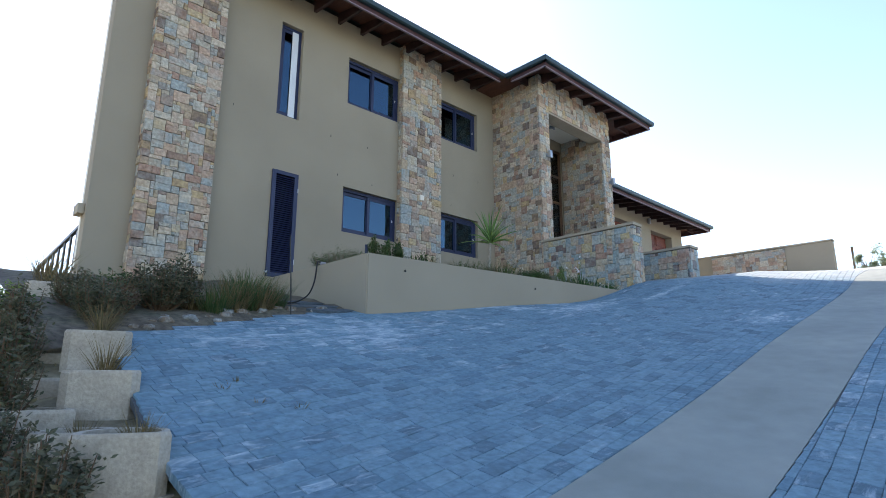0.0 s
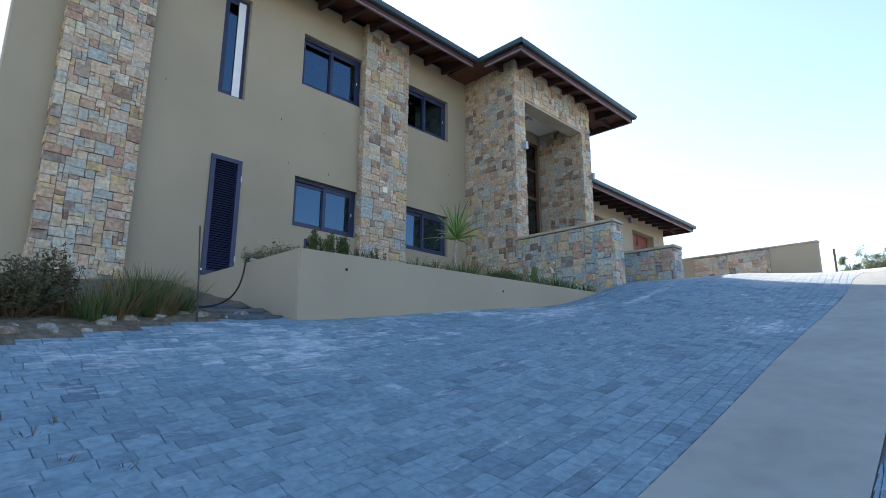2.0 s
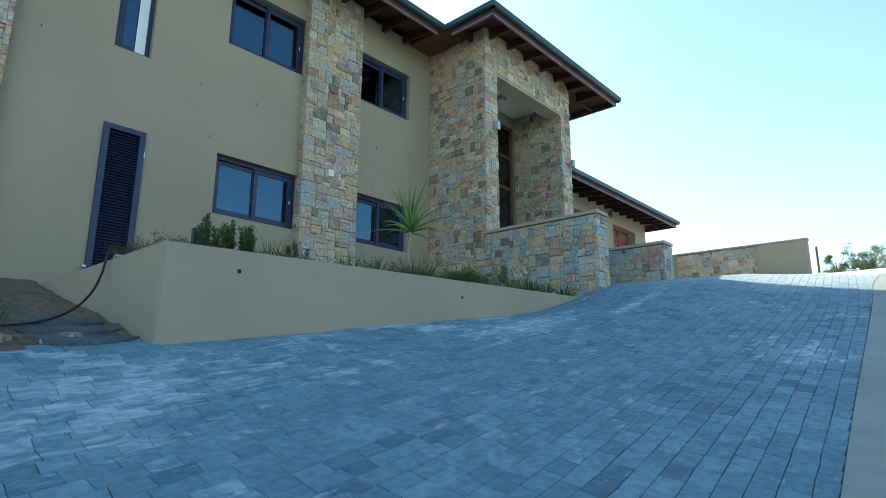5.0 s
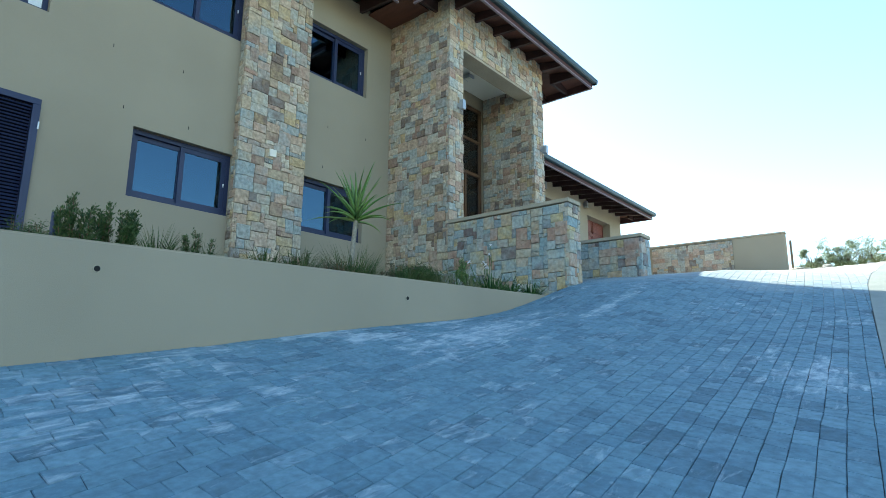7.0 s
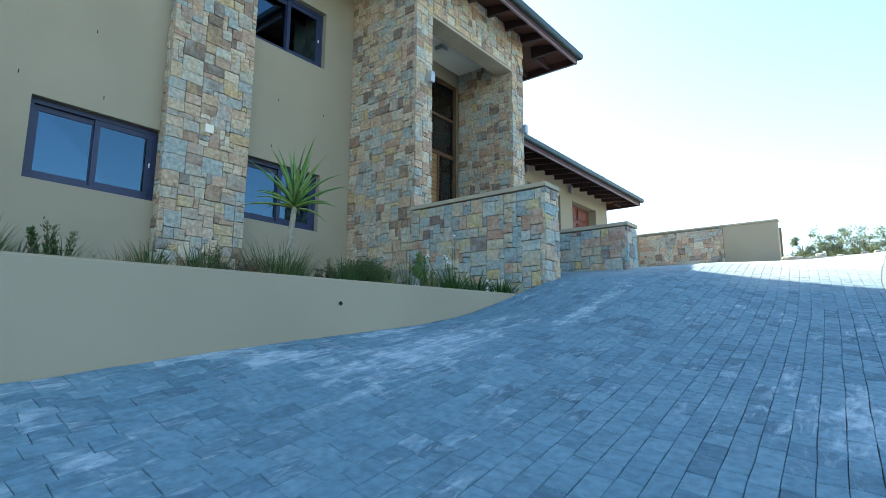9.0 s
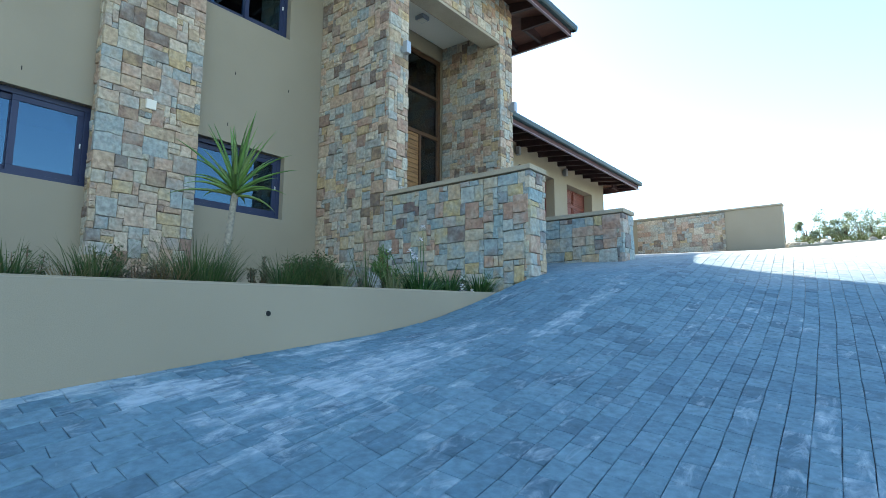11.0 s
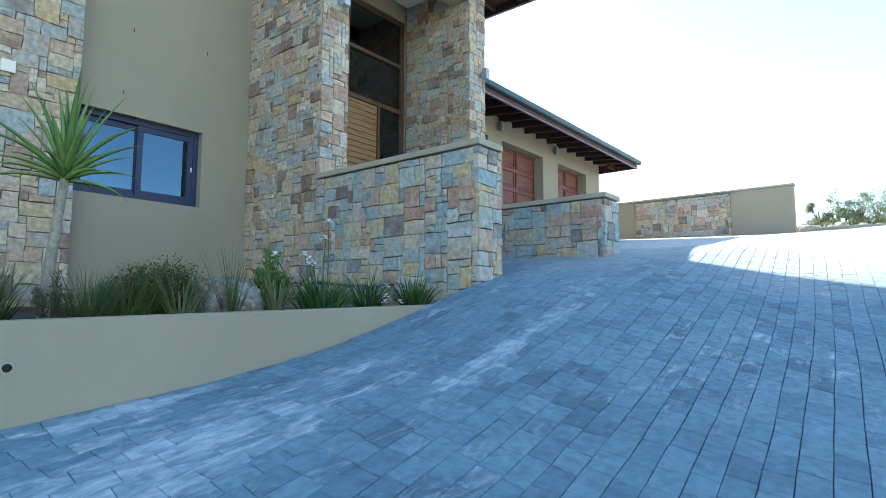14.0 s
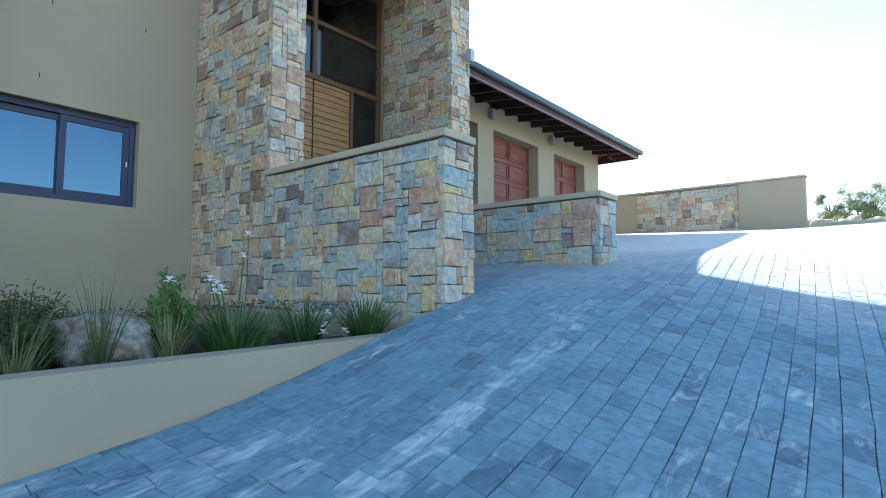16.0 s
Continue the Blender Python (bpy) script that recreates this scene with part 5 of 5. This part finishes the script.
pole = link("utility_pole", tube([(40.0, 7.1, 5.8), (40.0, 7.1, 8.85)], 0.06, 8), M_BARK)
tagged(pole, "distant plain timber utility pole", "pole")

# ---- stones of the faced walls: each one its own piece ----
STONE_FACES = [(i, (i + 1) % 8, 8 + (i + 1) % 8, 8 + i) for i in range(24) if i % 8 != 7] + [(7, 0, 8, 15), (15, 8, 16, 23), (23, 16, 24, 31)] + [(24 + i, 24 + (i + 1) % 8, 32) for i in range(8)]
STONE_FACES = [f if len(f) == 3 else tuple(k * 8 + q for k, q in zip((f[0] // 8, f[0] // 8, f[0] // 8 + 1, f[0] // 8 + 1), (f[0] % 8, (f[0] + 1) % 8, (f[0] + 1) % 8, f[0] % 8))) for f in STONE_FACES]


def stone_shape(outline, deep, r):
    """The corners of one pitched stone: a back ring, a broken arris, a rough front and its boss, from an outline in (u, v)."""
    mu, mv = sum(p[0] for p in outline) / 8, sum(p[1] for p in outline) / 8
    rings = []
    for inset, z, rough in ((0.0, -0.03, 0.0), (0.0, deep * 0.80, 0.05), (0.006, deep * 0.97, 0.10), (None, deep * 1.02, 0.13)):
        ring = []
        for u, v in outline:
            d = math.hypot(u - mu, v - mv)
            k = r.uniform(0.45, 0.65) if inset is None else max(0.5, 1 - inset * r.uniform(0.6, 1.6) / d)
            ring.append((mu + (u - mu) * k, mv + (v - mv) * k, z + deep * r.uniform(-rough, rough)))
        rings += ring
    return rings + [(mu, mv, deep * r.uniform(0.9, 1.2))]


SIZES = [(2, 2)] * 5 + [(5, 2)] + [(3, 2)] * 7 + [(2, 3)] * 2 + [(3, 3)] * 4 + [(4, 2)] * 4 + [(4, 3)] * 3 + [(2, 1)] * 2 + [(3, 1)] * 2 + [(1, 2)] * 1 + [(1, 1)] * 1


def lay_stones(parent, corner, along, out, width, height, seed, cell=0.068, proud=0.04, cool=False):
    """Broken-coursed stones over a face: corner is its lower start, along and out are unit directions in plan."""
    r = random.Random(seed)
    nu, nv = max(2, round(width / cell)), max(2, round(height / cell))
    cu, cv = width / nu, height / nv
    free = [[True] * nu for _ in range(nv)]
    a, o = Vector((*along, 0)), Vector((*out, 0))
    base = world_of(parent)
    laid, joined_v, joined_f = 0, [], []
    for v in range(nv):
        for u in range(nu):
            if not free[v][u]:
                continue
            for w, h in r.sample(SIZES, len(SIZES)) + [(1, 1)]:
                if u + w <= nu and v + h <= nv and all(free[v + y][u + x] for y in range(h) for x in range(w)):
                    break
            for y in range(h):
                for x in range(w):
                    free[v + y][u + x] = False
            gap = r.uniform(0.0004, 0.0042)
            outline = []
            for pu, pv in ((0, 0), (0.5, 0), (1, 0), (1, 0.5), (1, 1), (0.5, 1), (0, 1), (0, 0.5)):
                gu, gv = u + w * pu, v + h * pv
                q = Vector((gu * 0.61, gv * 0.61, seed * 3.7))
                du = 0.17 * noise.noise(q) if 0 < gu < nu else 0.0
                dv = 0.17 * noise.noise(q + Vector((41, 17, 5))) if 0 < gv < nv else 0.0
                outline.append(((gu + du) * cu + gap * (1 - 2 * pu) + r.uniform(-0.003, 0.003), (gv + dv) * cv + gap * (1 - 2 * pv) + r.uniform(-0.003, 0.003)))
            shape = [Vector(corner) + a * p[0] + Vector((0, 0, p[1])) + o * p[2] for p in stone_shape(outline, proud * r.uniform(0.7, 1.2), r)]
            if laid < 300:
                mid = shape[-1]
                me = bpy.data.meshes.new("stone")
                me.from_pydata([tuple((p - mid) * U) for p in shape], [], STONE_FACES)
                me.materials.append(M_COOLSTONE if cool else M_STONE)
                ob = new("stone", me)
                ob.parent = parent
                ob.location = mid * U - base
                laid += 1
            else:
                k = len(joined_v)
                joined_v += [tuple(p * U - base) for p in shape]
                joined_f += [tuple(k + i for i in f) for f in STONE_FACES]
    if joined_v:
        me = bpy.data.meshes.new("stonework")
        me.from_pydata(joined_v, [], joined_f)
        me.materials.append(M_COOLSTONEWORK if cool else M_STONEWORK)
        ob = new("stonework", me)
        ob.parent = parent
        tagged(ob, kind="stuff")


lay_stones(pier_b, (8.22, PIER_FRONT, 3.0), (1, 0), (0, -1), 1.30, 6.5, 11, cell=0.08)
lay_stones(pier_b, (8.262, FACE, 3.0), (0, -1), (-1, 0), 0.16, 6.5, 12)
lay_stones(pier_a, (2.53, PIER_FRONT, 2.5), (1, 0), (0, -1), 1.24, 7.0, 13)
lay_stones(pier_a, (2.562, FACE, 2.5), (0, -1), (-1, 0), 0.16, 7.0, 14)
lay_stones(tower_a, (11.79, 10.25, 3.0), (0, -1), (-1, 0), 1.66, 6.48, 15)
lay_stones(tower_a, (11.75, 8.60, 4.3), (1, 0), (0, -1), 0.45, 5.18, 16)
lay_stones(tower_b, (14.97, 10.06, 4.4), (0, -1), (-1, 0), 1.47, 4.4, 17)
lay_stones(tower_b, (14.93, 8.60, 4.4), (1, 0), (0, -1), 0.47, 5.08, 18)
lay_stones(lintel, (12.21, 8.60, 8.53), (1, 0), (0, -1), 2.71, 0.95, 19)
# cool: the low walls take the tones with the reflected light painted in
lay_stones(core_a, (11.74, 8.56, 2.75), (0, -1), (-1, 0), 2.47, 1.92, 20, cell=0.075, cool=True)
lay_stones(core_a, (11.70, 6.10, 2.9), (1, 0), (0, -1), 0.40, 1.77, 21, cell=0.075, cool=True)
lay_stones(core_b, (14.19, 8.56, 3.5), (0, -1), (-1, 0), 2.68, 0.99, 22, cell=0.075, cool=True)
lay_stones(core_b, (14.15, 5.88, 3.5), (1, 0), (0, -1), 0.45, 0.99, 23, cell=0.075, cool=True)
lay_stones(far_core, (26.87, 10.15, 5.0), (0, -1), (-1, 0), 3.03, 1.68, 24, cell=0.085)

# ---- paving: grey cement pavers in staggered courses ----
def paved(x, y):
    if strip_right(x) - 0.004 < y < strip_left(x) + 0.004:
        return False
    if y < strip_right(x):
        return y > -4.5
    if x < 1.05 + 0.1 * max(0, y - 3):
        return False
    if x < 4.45:
        return y < low_edge(x)
    if x < 12.2:
        return y < RW + 0.045
    return y < 10.2 and not (14.0 < x < 14.7 and y > 5.8)


def course_shift(x):
    """The courses follow the strip, bending a little towards the entrance."""
    return 0.066 * (x - 8) + 0.006 * max(0, x - 10.5) ** 2


def paver_corner(x, y, lift):
    return (x, y, drive_height(x, y) + lift)


def course_line(level, x):
    """The joint between two courses, laid by hand and so a little wavy."""
    return level + course_shift(x) + 0.010 * noise.noise((x * 0.9, level * 5.3, 2.0)) + 0.006 * noise.noise((x * 5.5, level * 7.1, 9.0))


def paver_shape(q, r):
    """The corners of one paver over its outline q: a skirt ring, a worn arris and a top ring drawn in."""
    g, c = 0.0006, 0.0031
    tilt = [r.uniform(-0.002, 0.0025) for _ in range(4)]
    s = [(1, 1), (-1, 1), (-1, -1), (1, -1)]
    low = [paver_corner(x + a * g, y + b * g, -0.045) for (x, y), (a, b) in zip(q, s)]
    mid = [paver_corner(x + a * (g + r.uniform(0, 0.002)), y + b * (g + r.uniform(0, 0.002)), -0.0015 + t) for (x, y), (a, b), t in zip(q, s, tilt)]
    top = [paver_corner(x + a * (c + r.uniform(-0.001, 0.0035)), y + b * (c + r.uniform(-0.001, 0.0035)), 0.002 + t) for (x, y), (a, b), t in zip(q, s, tilt)]
    return low + mid + top


PAVER_FACES = [(8, 9, 10, 11)] + [(i, (i + 1) % 4, 4 + (i + 1) % 4, 4 + i) for i in range(4)] + [(4 + i, 4 + (i + 1) % 4, 8 + (i + 1) % 4, 8 + i) for i in range(4)]


def near_paver(x, y):
    """The stretch of the drive that the walk passes closest."""
    return 8.0 < x < 10.6 and 3.6 < y < 6.1


bedding = link("driveway", sheet(1.05, 12.19, lambda x: strip_left(x) + 0.004, lambda x: min(low_edge(x), RW - 0.003), -0.009), M_BEDDING)
# its edge follows the slanting line of blocks
for v in bedding.data.vertices:
    if v.co.x < 1.45 * U:
        v.co.x += (0.03 + 0.1 * clamp(v.co.y / U - 3.35, 0, 3)) * U * clamp((1.45 - v.co.x / U) / 0.4, 0, 1)
# the pale sand here carries the sun glare in its colour
bedding_c = link("driveway", sheet(12.194, 27, lambda x: strip_left(x) + 0.004, lambda x: 10.7, -0.006), M_GLARESAND)
tagged(bedding_c, "upper driveway of grey cement pavers before the garage", "driveway", kind="structure")
tagged(bedding, "driveway of grey cement pavers in staggered courses", "driveway", kind="structure")
bedding_b = link("driveway", sheet(0.0, 27, lambda x: -4.5, lambda x: strip_right(x) - 0.004, -0.006), M_BEDDING)
tagged(bedding_b, "paving of grey cement pavers beside the concrete strip", "driveway", kind="structure")

r = random.Random(3)
far_verts, far_faces, right_verts, right_faces = [], [], [], []
made = 0
level = -5.2
while level < 10.5:
    COURSE = 0.116 if level < 4.0 else 0.126
    x = 0.2 + r.uniform(0, 0.2)
    start = 1.06 + 0.1 * max(0, level + course_shift(1.0) - 2.94)
    if level > 1.6:
        x = start + 0.004
    skew = 0.0
    while x < 26.8:
        length = r.choice((0.15, 0.165, 0.175, 0.185, 0.20, 0.215)) * (r.uniform(0.6, 0.9) if x < 1.4 and level > 1.6 else 1)
        x1 = x + length
        skew, skew0 = r.uniform(-0.007, 0.007), skew
        mid_x = x + length / 2
        y = course_line(level, mid_x)
        mid_y = y + COURSE / 2
        probe = mid_y
        if y < strip_right(mid_x) - 0.012 and mid_y > strip_right(mid_x) - 0.01:
            probe = strip_right(mid_x) - 0.01
        elif mid_y < strip_left(mid_x) + 0.01 and y + COURSE > strip_left(mid_x) + 0.016:
            probe = strip_left(mid_x) + 0.01
        if paved(mid_x, probe):
            lo_y, hi_y = -99.0, 99.0
            if probe > strip_left(mid_x):
                lo_y = strip_left(mid_x) + 0.005
            else:
                hi_y = strip_right(mid_x) - 0.005
            if 4.45 < mid_x < 11.8:
                hi_y = min(hi_y, RW - 0.004)
            q = [(px, clamp(course_line(lv, px), lo_y, hi_y)) for px, lv in ((x - skew0, level), (x1 - skew, level), (x1 + skew, level + COURSE), (x + skew0, level + COURSE))]
            if q[2][1] - q[1][1] < 0.009 or q[3][1] - q[0][1] < 0.009:
                x = x1
                continue
            shape = paver_shape(q, r)
            if near_paver(mid_x, mid_y) and made < 300:
                made += 1
                cx, cy, cz = mid_x, mid_y, drive_height(mid_x, mid_y)
                me = bpy.data.meshes.new("paver")
                me.from_pydata([((p[0] - cx) * U, (p[1] - cy) * U, (p[2] - cz) * U) for p in shape], [], PAVER_FACES)
                me.materials.append(M_PAVER)
                ob = new("paver", me)
                ob.location = (cx * U, cy * U, cz * U)
                ob.parent = bedding
            else:
                vs, fs = (far_verts, far_faces) if probe > strip_right(mid_x) else (right_verts, right_faces)
                k = len(vs)
                vs += [(p[0] * U, p[1] * U, p[2] * U) for p in shape]
                fs += [tuple(k + i for i in f) for f in PAVER_FACES]
        x = x1
    level += COURSE
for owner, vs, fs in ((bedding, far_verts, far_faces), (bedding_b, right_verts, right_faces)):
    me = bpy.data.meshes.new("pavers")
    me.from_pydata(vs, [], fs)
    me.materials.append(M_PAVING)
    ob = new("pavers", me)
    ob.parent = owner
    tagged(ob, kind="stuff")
